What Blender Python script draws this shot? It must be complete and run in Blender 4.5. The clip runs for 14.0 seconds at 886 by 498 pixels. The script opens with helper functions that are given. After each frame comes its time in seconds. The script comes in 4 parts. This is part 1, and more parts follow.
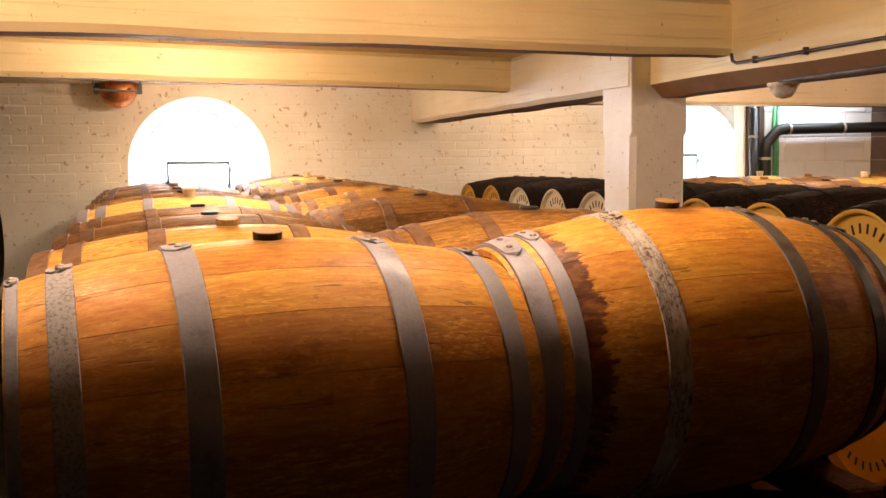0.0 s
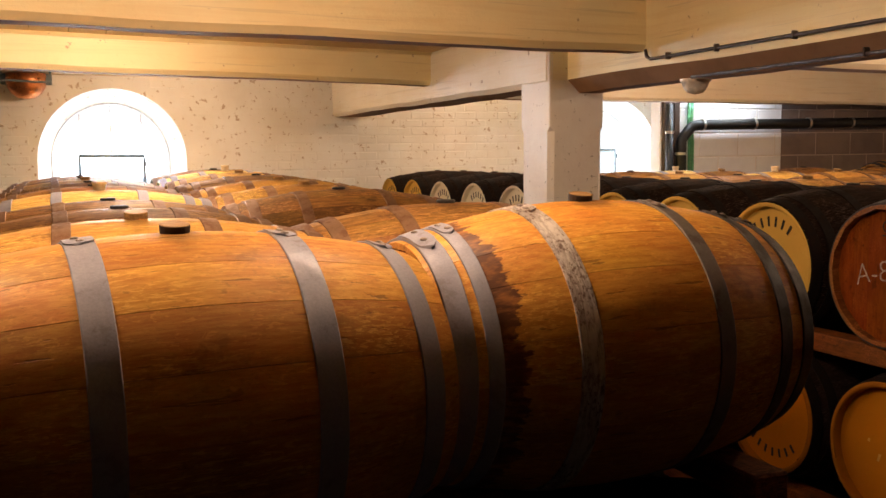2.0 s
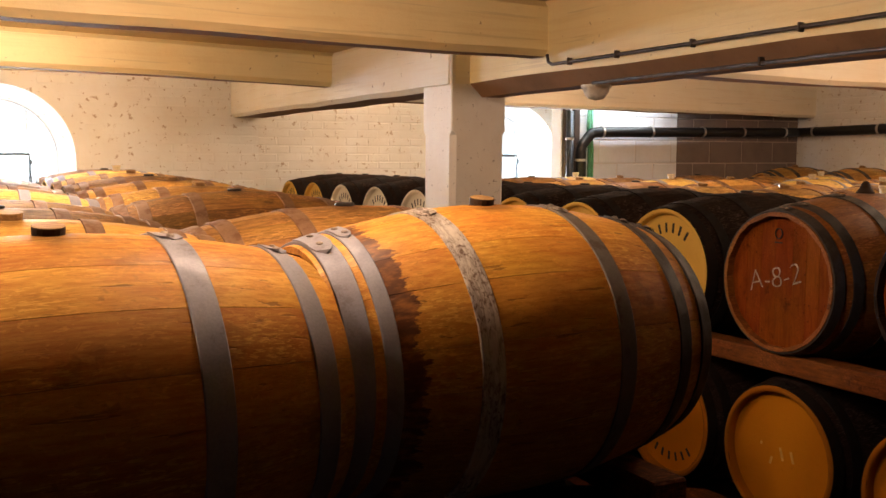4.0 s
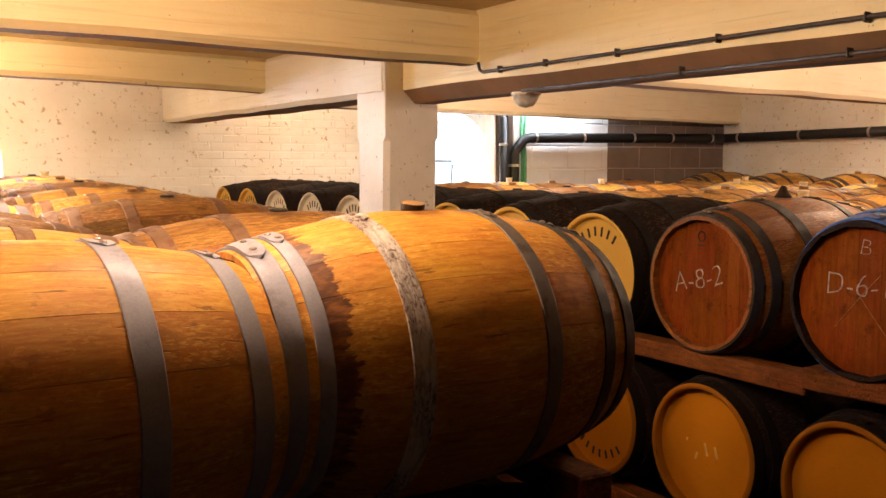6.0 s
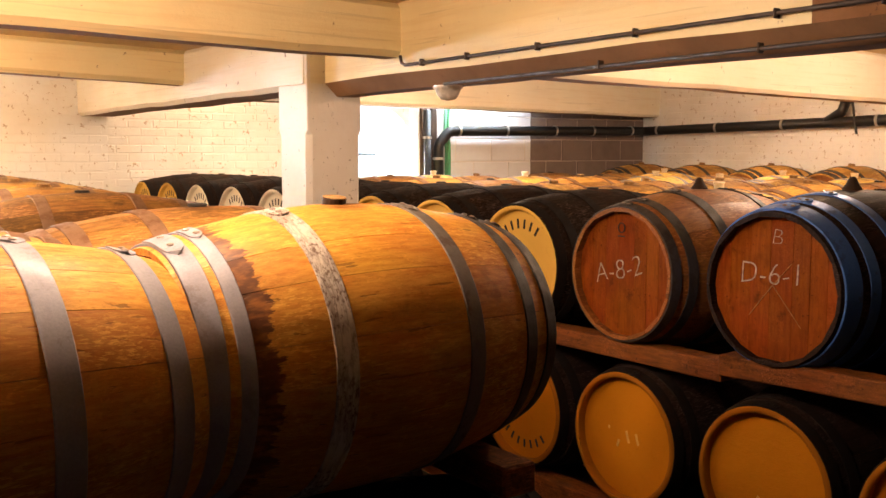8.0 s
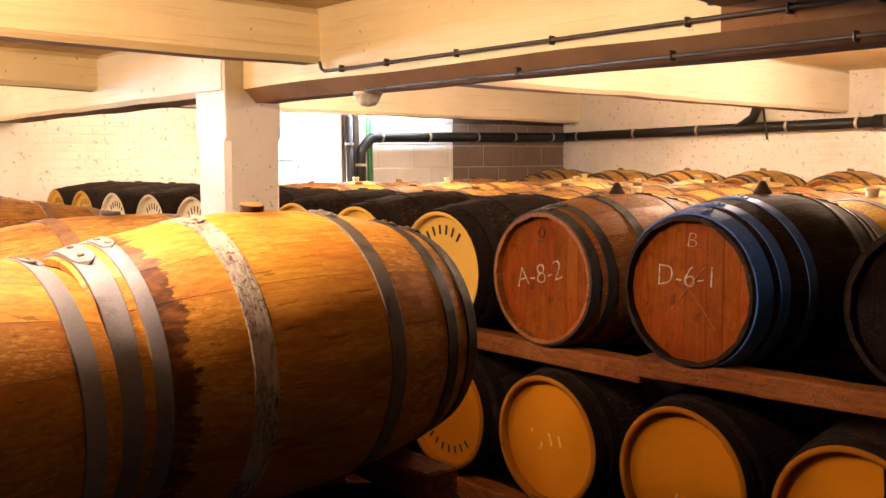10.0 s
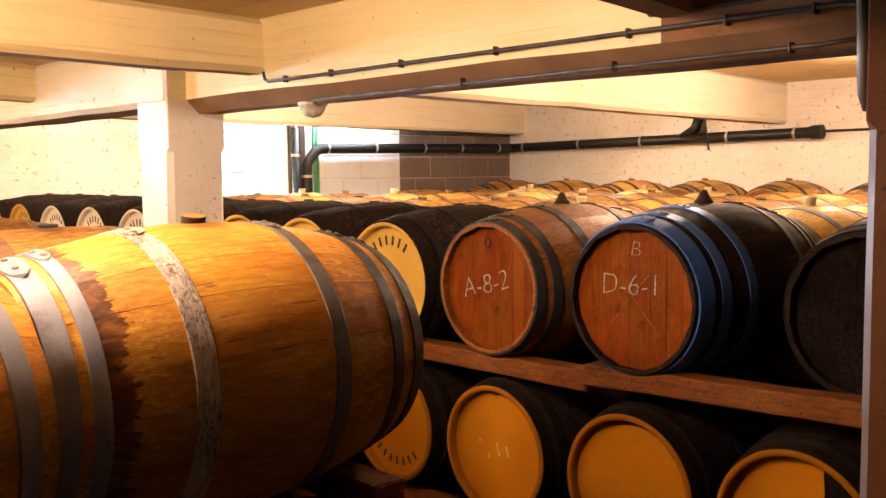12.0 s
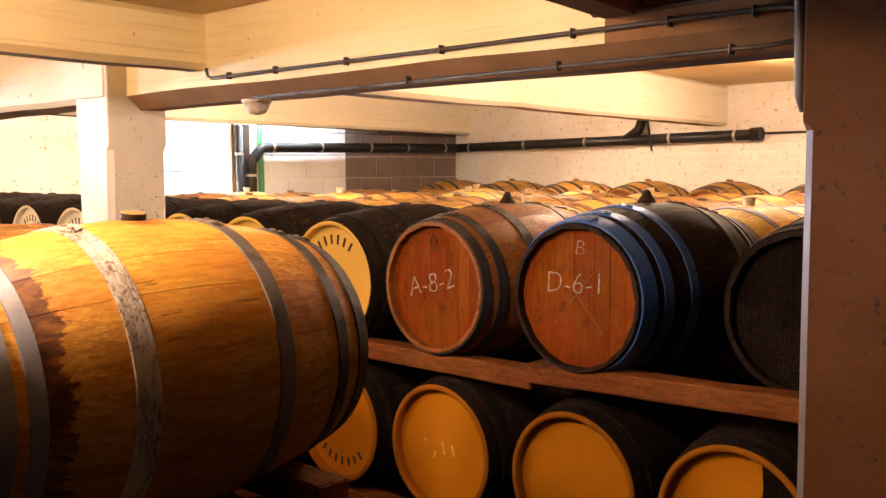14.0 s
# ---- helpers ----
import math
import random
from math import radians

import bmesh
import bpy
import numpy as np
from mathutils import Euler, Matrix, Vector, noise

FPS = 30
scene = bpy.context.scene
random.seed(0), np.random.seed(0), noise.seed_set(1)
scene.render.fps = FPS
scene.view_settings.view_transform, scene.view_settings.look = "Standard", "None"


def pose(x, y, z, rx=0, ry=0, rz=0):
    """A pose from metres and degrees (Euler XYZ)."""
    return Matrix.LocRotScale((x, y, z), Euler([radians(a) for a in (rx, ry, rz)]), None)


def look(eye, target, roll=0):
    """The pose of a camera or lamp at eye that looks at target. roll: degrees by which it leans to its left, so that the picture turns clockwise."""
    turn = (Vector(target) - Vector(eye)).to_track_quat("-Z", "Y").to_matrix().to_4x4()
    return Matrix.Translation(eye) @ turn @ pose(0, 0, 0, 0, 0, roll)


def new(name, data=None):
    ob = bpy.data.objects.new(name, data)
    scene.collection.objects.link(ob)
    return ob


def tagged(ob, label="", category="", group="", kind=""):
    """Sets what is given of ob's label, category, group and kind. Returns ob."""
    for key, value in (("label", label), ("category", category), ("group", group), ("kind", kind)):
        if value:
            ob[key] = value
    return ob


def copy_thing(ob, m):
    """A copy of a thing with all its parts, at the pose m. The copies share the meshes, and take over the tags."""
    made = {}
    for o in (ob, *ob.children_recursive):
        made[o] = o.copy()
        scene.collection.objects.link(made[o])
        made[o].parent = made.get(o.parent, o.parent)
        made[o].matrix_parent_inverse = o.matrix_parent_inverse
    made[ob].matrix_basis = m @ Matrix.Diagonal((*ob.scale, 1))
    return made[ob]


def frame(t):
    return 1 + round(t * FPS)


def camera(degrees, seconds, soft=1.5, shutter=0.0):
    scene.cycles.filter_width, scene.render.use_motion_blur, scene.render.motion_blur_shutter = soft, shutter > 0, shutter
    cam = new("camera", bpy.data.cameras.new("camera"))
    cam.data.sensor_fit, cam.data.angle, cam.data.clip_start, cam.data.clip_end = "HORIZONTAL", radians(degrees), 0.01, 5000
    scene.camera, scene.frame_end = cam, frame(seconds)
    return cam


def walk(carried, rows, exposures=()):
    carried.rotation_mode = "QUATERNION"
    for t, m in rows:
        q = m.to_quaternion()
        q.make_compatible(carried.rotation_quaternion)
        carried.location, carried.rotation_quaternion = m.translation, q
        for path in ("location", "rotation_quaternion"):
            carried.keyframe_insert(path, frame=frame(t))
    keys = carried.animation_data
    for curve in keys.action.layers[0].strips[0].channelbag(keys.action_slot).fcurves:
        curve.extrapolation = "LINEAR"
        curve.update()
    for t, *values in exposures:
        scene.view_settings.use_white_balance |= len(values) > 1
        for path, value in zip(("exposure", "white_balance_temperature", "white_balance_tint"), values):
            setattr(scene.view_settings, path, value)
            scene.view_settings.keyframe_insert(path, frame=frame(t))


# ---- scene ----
cam = camera(49.8, 14.0)
PATH = [
    (0, (-0.023, -0.122, 1.647), (0.568, 1.78, 1.458), -0.9),
    (0.5, (-0.016, -0.12, 1.644), (0.597, 1.774, 1.454), -1.0),
    (1, (-0.013, -0.119, 1.643), (0.651, 1.757, 1.441), -0.9),
    (1.5, (-0.006, -0.118, 1.643), (0.701, 1.742, 1.441), -0.7),
    (2, (0.001, -0.117, 1.642), (0.741, 1.73, 1.44), -0.7),
    (2.5, (0.007, -0.114, 1.639), (0.779, 1.72, 1.438), -0.3),
    (3, (0.035, -0.045, 1.637), (0.852, 1.768, 1.432), -0.0),
    (3.5, (0.039, -0.048, 1.636), (0.913, 1.74, 1.435), 0.1),
    (6, (0.021, -0.111, 1.639), (1.062, 1.587, 1.456), 0.1),
    (6.5, (0.022, -0.114, 1.639), (1.077, 1.575, 1.452), -0.0),
    (7, (0.026, -0.111, 1.638), (1.118, 1.554, 1.451), -0.1),
    (7.5, (0.027, -0.113, 1.639), (1.161, 1.523, 1.447), -0.1),
    (10, (0.039, -0.121, 1.64), (1.332, 1.393, 1.455), -0.3),
    (10.5, (0.04, -0.121, 1.638), (1.369, 1.363, 1.465), -0.4),
    (11, (0.042, -0.119, 1.637), (1.381, 1.356, 1.471), -0.4),
    (11.5, (0.046, -0.12, 1.637), (1.399, 1.343, 1.473), -0.4),
    (12, (0.048, -0.122, 1.636), (1.423, 1.321, 1.474), -0.5),
    (12.5, (0.049, -0.123, 1.633), (1.462, 1.284, 1.478), -0.3),
    (13, (0.052, -0.122, 1.632), (1.485, 1.265, 1.479), -0.3),
    (13.5, (0.051, -0.123, 1.632), (1.494, 1.253, 1.474), -0.3),
    (14, (0.053, -0.121, 1.63), (1.508, 1.243, 1.468), -0.2),
]
walk(cam, [(t, look(eye, target, roll)) for t, eye, target, roll in PATH],
     exposures=[(0, -0.18), (1, -0.42), (2, -0.55), (3, -0.62), (3.5, -0.58), (4.5, -0.32), (6, 0.05), (7.5, 0.34), (10, 0.72), (12, 0.75), (14, 0.78)])

# ---- world, light, exposure ----
world = bpy.data.worlds.new("world")
scene.world = world
world.use_nodes = True
wn = world.node_tree
sky = wn.nodes.new("ShaderNodeTexSky")
sky.sky_type, sky.sun_disc, sky.sun_elevation, sky.sun_rotation = "NISHITA", False, radians(40), radians(200)
wn.links.new(sky.outputs[0], wn.nodes["Background"].inputs[0])
wn.nodes["Background"].inputs[1].default_value = 0.15


def lamp(name, kind, m, energy, color, **settings):
    data = bpy.data.lights.new(name, kind)
    data.energy, data.color = energy, color
    for key, value in settings.items():
        if key == "size": data.size = value
        if key == "size_y": data.size_y = value
        if key == "shape": data.shape = value
        if key == "radius": data.shadow_soft_size = value
        if key == "angle": data.angle = value
        if key == "spread": data.spread = value
    ob = new(name, data)
    ob.matrix_world = m
    return ob


SUN = 1.0
lamp("sun", "SUN", look((0, 0, 10), (0.6, -1.6, 8.4)), SUN, (1, 0.95, 0.88), angle=radians(12))

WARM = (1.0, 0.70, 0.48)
# unseen warm lamps under the ceiling boards, between beams; some added for the walls
UNSEEN_LAMPS = [(-0.30, 1.91, 2.255, 48), (0.75, 1.91, 2.255, 46), (0.35, 4.3, 2.25, 70), (0.8, 6.7, 2.25, 50), (4.5, 2.5, 2.36, 55), (6.5, 2.5, 2.36, 72), (4.4, 5.5, 2.36, 62), (6.9, 5.0, 2.36, 34),
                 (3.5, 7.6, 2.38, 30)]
for x, y, z, watts in UNSEEN_LAMPS:
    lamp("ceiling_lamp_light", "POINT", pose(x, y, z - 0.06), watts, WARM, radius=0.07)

# unseen cool tube added between the last joist and the block wall to brighten it
ADDED_TUBE = (5.85, 7.31, 2.33)
lamp("tube_light", "AREA", look(ADDED_TUBE, (5.85, 7.42, 0)), 13, (0.78, 0.87, 1.0), shape="RECTANGLE", size=1.1, size_y=0.05)

# daylight in the two arched windows
DAY = (0.80, 0.89, 1.0)
WINDOWS = [(0.417, 7.9, 70), (5.31, 8.45, 130)]
for x, y, watts in WINDOWS:
    lamp("window_daylight", "AREA", look((x, y + 0.95, 1.80), (x, 0, 1.42)), watts, DAY, shape="RECTANGLE", size=0.80, size_y=0.70, spread=radians(68))


# ---- materials ----
class Mat:
    """A node material under construction."""

    def __init__(self, name, rough=0.6, metal=0.0, spec=0.5):
        self.m = bpy.data.materials.new(name)
        self.m.use_nodes = True
        self.t = self.m.node_tree
        self.b = self.t.nodes["Principled BSDF"]
        self.b.inputs["Roughness"].default_value = rough
        self.b.inputs["Metallic"].default_value = metal
        self.b.inputs["Specular IOR Level"].default_value = spec
        self.co = self.t.nodes.new("ShaderNodeTexCoord").outputs["Object"]

    def put(self, socket, value):
        if isinstance(value, bpy.types.NodeSocket):
            self.t.links.new(value, socket)
        else:
            socket.default_value = value

    def world_place(self):
        self.co = self.t.nodes.new("ShaderNodeNewGeometry").outputs["Position"]
        return self

    def scaled(self, s, offset=None, turn=(0, 0, 0)):
        n = self.t.nodes.new("ShaderNodeMapping")
        self.put(n.inputs["Vector"], self.co)
        n.inputs["Scale"].default_value = s
        n.inputs["Rotation"].default_value = turn
        if offset is not None:
            self.put(n.inputs["Location"], offset)
        return n.outputs[0]

    def noise(self, s=(1, 1, 1), scale=5.0, detail=4.0, rough=0.55, offset=None, distortion=0.0, turn=(0, 0, 0)):
        n = self.t.nodes.new("ShaderNodeTexNoise")
        self.put(n.inputs["Vector"], self.scaled(s, offset, turn))
        n.inputs["Scale"].default_value, n.inputs["Detail"].default_value = scale, detail
        n.inputs["Roughness"].default_value, n.inputs["Distortion"].default_value = rough, distortion
        return n.outputs["Fac"]

    def step(self, v, lo, hi, a=0.0, b=1.0):
        n = self.t.nodes.new("ShaderNodeMapRange")
        n.interpolation_type = "SMOOTHSTEP"
        for i, x in enumerate((v, lo, hi, a, b)):
            self.put(n.inputs[i], x)
        return n.outputs[0]

    def math(self, op, a, b=0.0):
        n = self.t.nodes.new("ShaderNodeMath")
        n.operation = op
        self.put(n.inputs[0], a)
        self.put(n.inputs[1], b)
        return n.outputs[0]

    def mix(self, f, a, b, blend="MIX"):
        n = self.t.nodes.new("ShaderNodeMix")
        n.data_type, n.blend_type = "RGBA", blend
        self.put(n.inputs[0], f)
        self.put(n.inputs[6], (*a, 1) if isinstance(a, tuple) else a)
        self.put(n.inputs[7], (*b, 1) if isinstance(b, tuple) else b)
        return n.outputs[2]

    def xyz(self):
        n = self.t.nodes.new("ShaderNodeSeparateXYZ")
        self.put(n.inputs[0], self.co)
        return n.outputs

    def piece(self, per_object):
        if per_object:
            return self.t.nodes.new("ShaderNodeObjectInfo").outputs["Random"]
        return self.t.nodes.new("ShaderNodeNewGeometry").outputs["Random Per Island"]

    def done(self, color, rough=None, bump=None, strength=0.3, distance=0.004):
        self.put(self.b.inputs["Base Color"], color)
        if rough is not None:
            self.put(self.b.inputs["Roughness"], rough)
        if bump is not None:
            n = self.t.nodes.new("ShaderNodeBump")
            n.inputs["Strength"].default_value, n.inputs["Distance"].default_value = strength, distance
            self.put(n.inputs["Height"], bump)
            self.put(self.b.inputs["Normal"], n.outputs[0])
        return self.m


def oak(name, light, dark, per_object=False, along="X", stain=False, bung=True, rough=0.56, grime=0.6, spread=1.0, spec=0.3, figure=1.0, smut=0.6):
    """Barrel oak: grain along one axis, flecks, stains, each stave of its own tone."""
    m = Mat(name, rough, spec=spec)
    r = m.piece(per_object)
    stretch = {"X": (0.12, 1, 1), "Y": (1, 0.12, 1), "Z": (1, 1, 0.12)}[along]
    off = m.math("MULTIPLY", r, 7.0)
    grain = m.noise(stretch, 95, 5, 0.65, off)
    fleck = m.noise((0.5, 1.4, 1.4), 60, 2, 0.5, off, 1.6)
    cloud = m.noise((0.55, 1, 1), 7, 5, 0.6, off)
    spots = m.noise((0.7, 1, 1), 26, 3, 0.6)
    c = m.mix(m.step(grain, 0.3, 0.72), dark, light)
    tone = m.step(r, 0.0, 1.0, 1.0 - 0.20 * spread, 1.0 + 0.08 * spread)
    shade = m.t.nodes.new("ShaderNodeHueSaturation")
    m.put(shade.inputs["Color"], c)
    m.put(shade.inputs["Value"], tone)
    m.put(shade.inputs["Hue"], m.step(m.noise((1, 1, 1), 3, 2, 0.5, off), 0.3, 0.7, 0.492, 0.508))
    c = shade.outputs[0]
    c = m.mix(m.step(fleck, 0.58, 0.68, 0.0, 0.34 * figure), c, tuple(min(1, v * 1.45 + 0.02) for v in light))
    fleck2 = m.noise((0.25, 1.0, 1.0), 130, 3, 0.6, off, 2.5)
    c = m.mix(m.step(fleck2, 0.57, 0.65, 0.0, 0.45 * figure), c, tuple(v * 0.5 for v in dark))
    c = m.mix(m.step(cloud, 0.52, 0.78, 0.0, grime), c, tuple(v * 0.42 for v in dark))
    c = m.mix(m.step(spots, 0.66, 0.74, 0.0, 0.55 * figure), c, tuple(v * 0.3 for v in dark))
    # ray flecks in slanting bands, fine cracks along the grain, charcoal smudges
    rays = m.noise((0.14, 1.0, 1.0), 210, 3, 0.6, off, 0.4, (0.0, 0.3, 0.38))
    band = m.step(m.noise((0.6, 1, 1), 5, 2, 0.5, off), 0.46, 0.6)
    c = m.mix(m.math("MULTIPLY", m.step(rays, 0.54, 0.60, 0.0, 0.65 * figure), band), c, tuple(min(1, v * 1.7 + 0.03) for v in light))
    crack = m.noise((0.06, 1.0, 1.0), 75, 3, 0.6, off, 0.3)
    c = m.mix(m.step(crack, 0.655, 0.69, 0.0, 0.6), c, tuple(v * 0.25 for v in dark))
    smudge = m.noise((1, 1, 1), 9, 5, 0.7)
    c = m.mix(m.step(smudge, 0.57, 0.70, 0.0, smut), c, tuple(v * 0.25 for v in dark))
    x, y, z = m.xyz()
    if bung:
        d = m.math("SQRT", m.math("ADD", m.math("POWER", x, 2.0), m.math("POWER", m.math("MULTIPLY", y, 0.6), 2.0)))
        d = m.math("ADD", d, m.math("MULTIPLY", m.noise((1, 1, 1), 22, 3), 0.06))
        top = m.step(z, 0.5, 0.56)
        c = m.mix(m.math("MULTIPLY", m.step(d, 0.105, 0.06, 0.0, 0.65), top), c, (0.06, 0.02, 0.006))
    if stain:
        edge = m.noise((0.18, 1, 1), 42, 4, 0.7)
        drop = m.noise((1, 0.6, 0.6), 9, 2)
        side = m.math("ADD", m.math("MULTIPLY", y, -0.10), -0.350)
        lim = m.math("ADD", side, m.math("MULTIPLY", m.math("SUBTRACT", edge, 0.42), 0.11))
        lim = m.math("ADD", lim, m.math("MULTIPLY", m.math("SUBTRACT", drop, 0.5), 0.05))
        wet = m.step(m.math("SUBTRACT", lim, x), -0.002, 0.004)
        wet = m.math("MULTIPLY", wet, m.step(y, 0.02, 0.0))
        wet = m.math("MULTIPLY", wet, m.step(x, -0.388, -0.382))
        deep = m.mix(m.step(m.noise((0.3, 1, 1), 60, 3), 0.4, 0.7), (0.12, 0.040, 0.012), (0.34, 0.13, 0.028))
        c = m.mix(wet, c, deep)
    bump = m.math("SUBTRACT", m.math("ADD", m.math("MULTIPLY", grain, 0.5), m.math("MULTIPLY", spots, 0.6)), m.math("MULTIPLY", m.step(crack, 0.64, 0.69), 0.7))
    rgh = m.step(cloud, 0.3, 0.7, rough - 0.08, rough + 0.16)
    return m.done(c, rgh, bump, 0.45, 0.002)


def steel(name, base, rust, rusty=0.3, rough=0.42, metal=0.85, grain=17, spec=0.5):
    m = Mat(name, rough, metal, spec)
    fine = m.noise((1, 1, 1), 190, 3, 0.6)
    blot = m.noise((1, 1, 1), grain, 5, 0.7)
    c = m.mix(m.step(fine, 0.3, 0.7), tuple(v * 0.86 for v in base), base)
    f = m.step(blot, 0.64 - 0.3 * rusty, 0.74 - 0.3 * rusty, 0.0, min(1.0, 0.35 + rusty))
    c = m.mix(f, c, rust)
    m.put(m.b.inputs["Metallic"], m.step(f, 0.0, 1.0, metal, metal * 0.35))
    return m.done(c, m.step(blot, 0.3, 0.75, rough - 0.08, rough + 0.3), fine, 0.25, 0.0015)


def oxide(name, pale, grey, rust):
    """Galvanised steel gone white in streaks along the hoop, rusting in specks."""
    m = Mat(name, 0.72, 0.1)
    streak = m.noise((1.0, 0.16, 0.16), 120, 5, 0.7, None, 0.6)
    patch = m.noise((1, 0.5, 0.5), 16, 4, 0.65)
    speck = m.noise((1, 0.6, 0.6), 150, 4, 0.7)
    c = m.mix(m.step(m.math("ADD", m.math("MULTIPLY", streak, 0.6), m.math("MULTIPLY", patch, 0.4)), 0.40, 0.58), grey, pale)
    f = m.math("MULTIPLY", m.step(speck, 0.50, 0.60), m.step(patch, 0.62, 0.42))
    c = m.mix(m.math("MULTIPLY", f, 0.85), c, rust)
    return m.done(c, m.step(speck, 0.3, 0.7, 0.6, 0.85), speck, 0.5, 0.0015)


def paint(name, color, stain, amount=0.5, rough=0.6, grime_scale=2.2, chips=0.0, chip_color=(0.2, 0.12, 0.07), boards=False, chip_scale=19, relief=0.35, spec=0.4):
    m = Mat(name, rough, spec=spec).world_place()
    big = m.noise((1, 1, 1), grime_scale, 6, 0.6)
    small = m.noise((1, 1, 1), 34, 4, 0.65)
    fine = m.noise((1, 1, 1), 160, 3, 0.6)
    c = m.mix(m.step(big, 0.38, 0.75, 0.0, amount), color, stain)
    c = m.mix(m.step(small, 0.58, 0.75, 0.0, amount * 0.6), c, stain)
    if chips:
        pits = m.noise((1, 1, 1), chip_scale, 4, 0.7)
        c = m.mix(m.step(pits, 0.71 - chips * 0.2, 0.745 - chips * 0.2, 0.0, 0.8), c, chip_color)
    if boards:
        streak = m.noise((0.5, 0.5, 11), 4, 5, 0.6)
        line = m.noise((0.18, 0.18, 9), 6, 3, 0.5)
        c = m.mix(m.step(streak, 0.45, 0.75, 0.0, 0.4), c, stain)
        c = m.mix(m.step(line, 0.655, 0.675, 0.0, 0.22), c, tuple(v * 0.5 for v in stain))
        small = m.math("ADD", small, m.math("MULTIPLY", streak, 0.8))
    bump = m.math("ADD", m.math("MULTIPLY", small, 0.8), m.math("MULTIPLY", fine, 0.3))
    return m.done(c, m.step(big, 0.3, 0.7, rough - 0.1, rough + 0.12), bump, relief, 0.006)


def plain(name, color, rough=0.5, metal=0.0, vary=0.25):
    m = Mat(name, rough, metal)
    n = m.noise((1, 1, 1), 40, 4, 0.6)
    return m.done(m.mix(m.step(n, 0.3, 0.7, 0, 1), tuple(v * (1 - vary) for v in color), color), m.step(n, 0.3, 0.7, rough - 0.06, rough + 0.1), n, 0.15, 0.002)


GOLD, GOLD_D = (0.70, 0.352, 0.056), (0.52, 0.195, 0.021)
M_STAVE = oak("oak_stave", GOLD, GOLD_D, per_object=True, grime=0.38, smut=0.35, figure=0.7)
M_STAVE_STAINED = oak("oak_stave_wine_stained", GOLD, GOLD_D, per_object=True, stain=True, grime=0.38, smut=0.35, figure=0.7)
M_STAVE_RED = oak("oak_stave_russet", (0.36, 0.135, 0.026), (0.23, 0.075, 0.014), per_object=True)
M_STAVE_DARK = oak("oak_stave_dark", (0.034, 0.019, 0.015), (0.018, 0.010, 0.008), per_object=True, rough=0.68, spec=0.12)
M_BODY = [oak("oak_body_golden", (0.60, 0.34, 0.085), (0.40, 0.19, 0.035), per_object=True, spread=2.0),
          oak("oak_body_brown", (0.36, 0.175, 0.042), (0.18, 0.078, 0.018), per_object=True, spread=2.2),
          oak("oak_body_pale", (0.80, 0.54, 0.15), (0.60, 0.35, 0.08), per_object=True),
          oak("oak_body_blackened", (0.030, 0.015, 0.010), (0.013, 0.007, 0.005), rough=0.8, spec=0.06)]
M_HEAD_RED = oak("head_russet_boards", (0.29, 0.070, 0.006), (0.20, 0.044, 0.004), per_object=True, along="Z", bung=False, rough=0.7, spec=0.08, spread=0.7, figure=0.3)
M_HEAD_OAK = oak("head_oak_boards", (0.34, 0.14, 0.04), (0.19, 0.075, 0.02), along="Z", bung=False)
M_HEAD_DARK = oak("head_dark_boards", (0.016, 0.009, 0.007), (0.008, 0.005, 0.004), along="Z", bung=False, spec=0.05, rough=0.8)
M_HEAD_YELLOW = paint("head_yellow_paint", (0.58, 0.215, 0.005), (0.41, 0.13, 0.004), 0.45, 0.8, spec=0.15)
M_HEAD_PALE = paint("head_pale_yellow_paint", (0.80, 0.50, 0.11), (0.60, 0.32, 0.05), 0.4, 0.75, spec=0.15)
M_HEAD_CREAM = paint("head_cream_paint", (0.90, 0.82, 0.64), (0.66, 0.5, 0.3), 0.3, 0.5)
M_STEEL = steel("hoop_galvanised_steel", (0.30, 0.295, 0.35), (0.19, 0.165, 0.17), 0.25, 0.58, 0.25)
M_STEEL_WORN = oxide("hoop_corroded_steel", (0.60, 0.55, 0.50), (0.30, 0.25, 0.22), (0.12, 0.062, 0.034))
M_STEEL_FROST = steel("hoop_frosted_zinc", (0.36, 0.34, 0.35), (0.16, 0.13, 0.12), 0.45, 0.7, 0.15, 150)
M_STEEL_DULL = steel("hoop_dulled_steel", (0.19, 0.165, 0.15), (0.10, 0.06, 0.04), 0.35, 0.5, 0.4)
M_STEEL_DARK = steel("hoop_dark_iron", (0.07, 0.06, 0.055), (0.04, 0.025, 0.018), 0.4, 0.55, 0.5)
M_STEEL_BLACK = steel("hoop_black_painted", (0.014, 0.010, 0.009), (0.022, 0.012, 0.008), 0.4, 0.75, 0.0, 17, 0.12)
M_STEEL_BROWN = steel("hoop_brown_iron", (0.26, 0.15, 0.09), (0.16, 0.07, 0.03), 0.5, 0.55, 0.5)
# plain steel with the cool daylight on it put into a blue base
M_STEEL_BLUE_LIT = steel("hoop_blue_lit_steel", (0.055, 0.16, 0.52), (0.03, 0.05, 0.12), 0.3, 0.42, 0.25)
M_RIVET = steel("rivet_steel", (0.30, 0.25, 0.22), (0.08, 0.05, 0.03), 0.4, 0.4)
M_BUNG = oak("bung_wood", (0.36, 0.20, 0.08), (0.20, 0.10, 0.04), bung=False)
M_BUNG_DARK = plain("bung_black_rubber", (0.02, 0.016, 0.014), 0.5)
M_BUNG_SIDE = plain("bung_charred_side", (0.05, 0.024, 0.012), 0.8)
M_BUNG_PALE = plain("bung_silicone", (0.75, 0.62, 0.42), 0.45)
M_CHALK = plain("chalk", (0.70, 0.58, 0.46), 0.9, 0.0, 0.6)
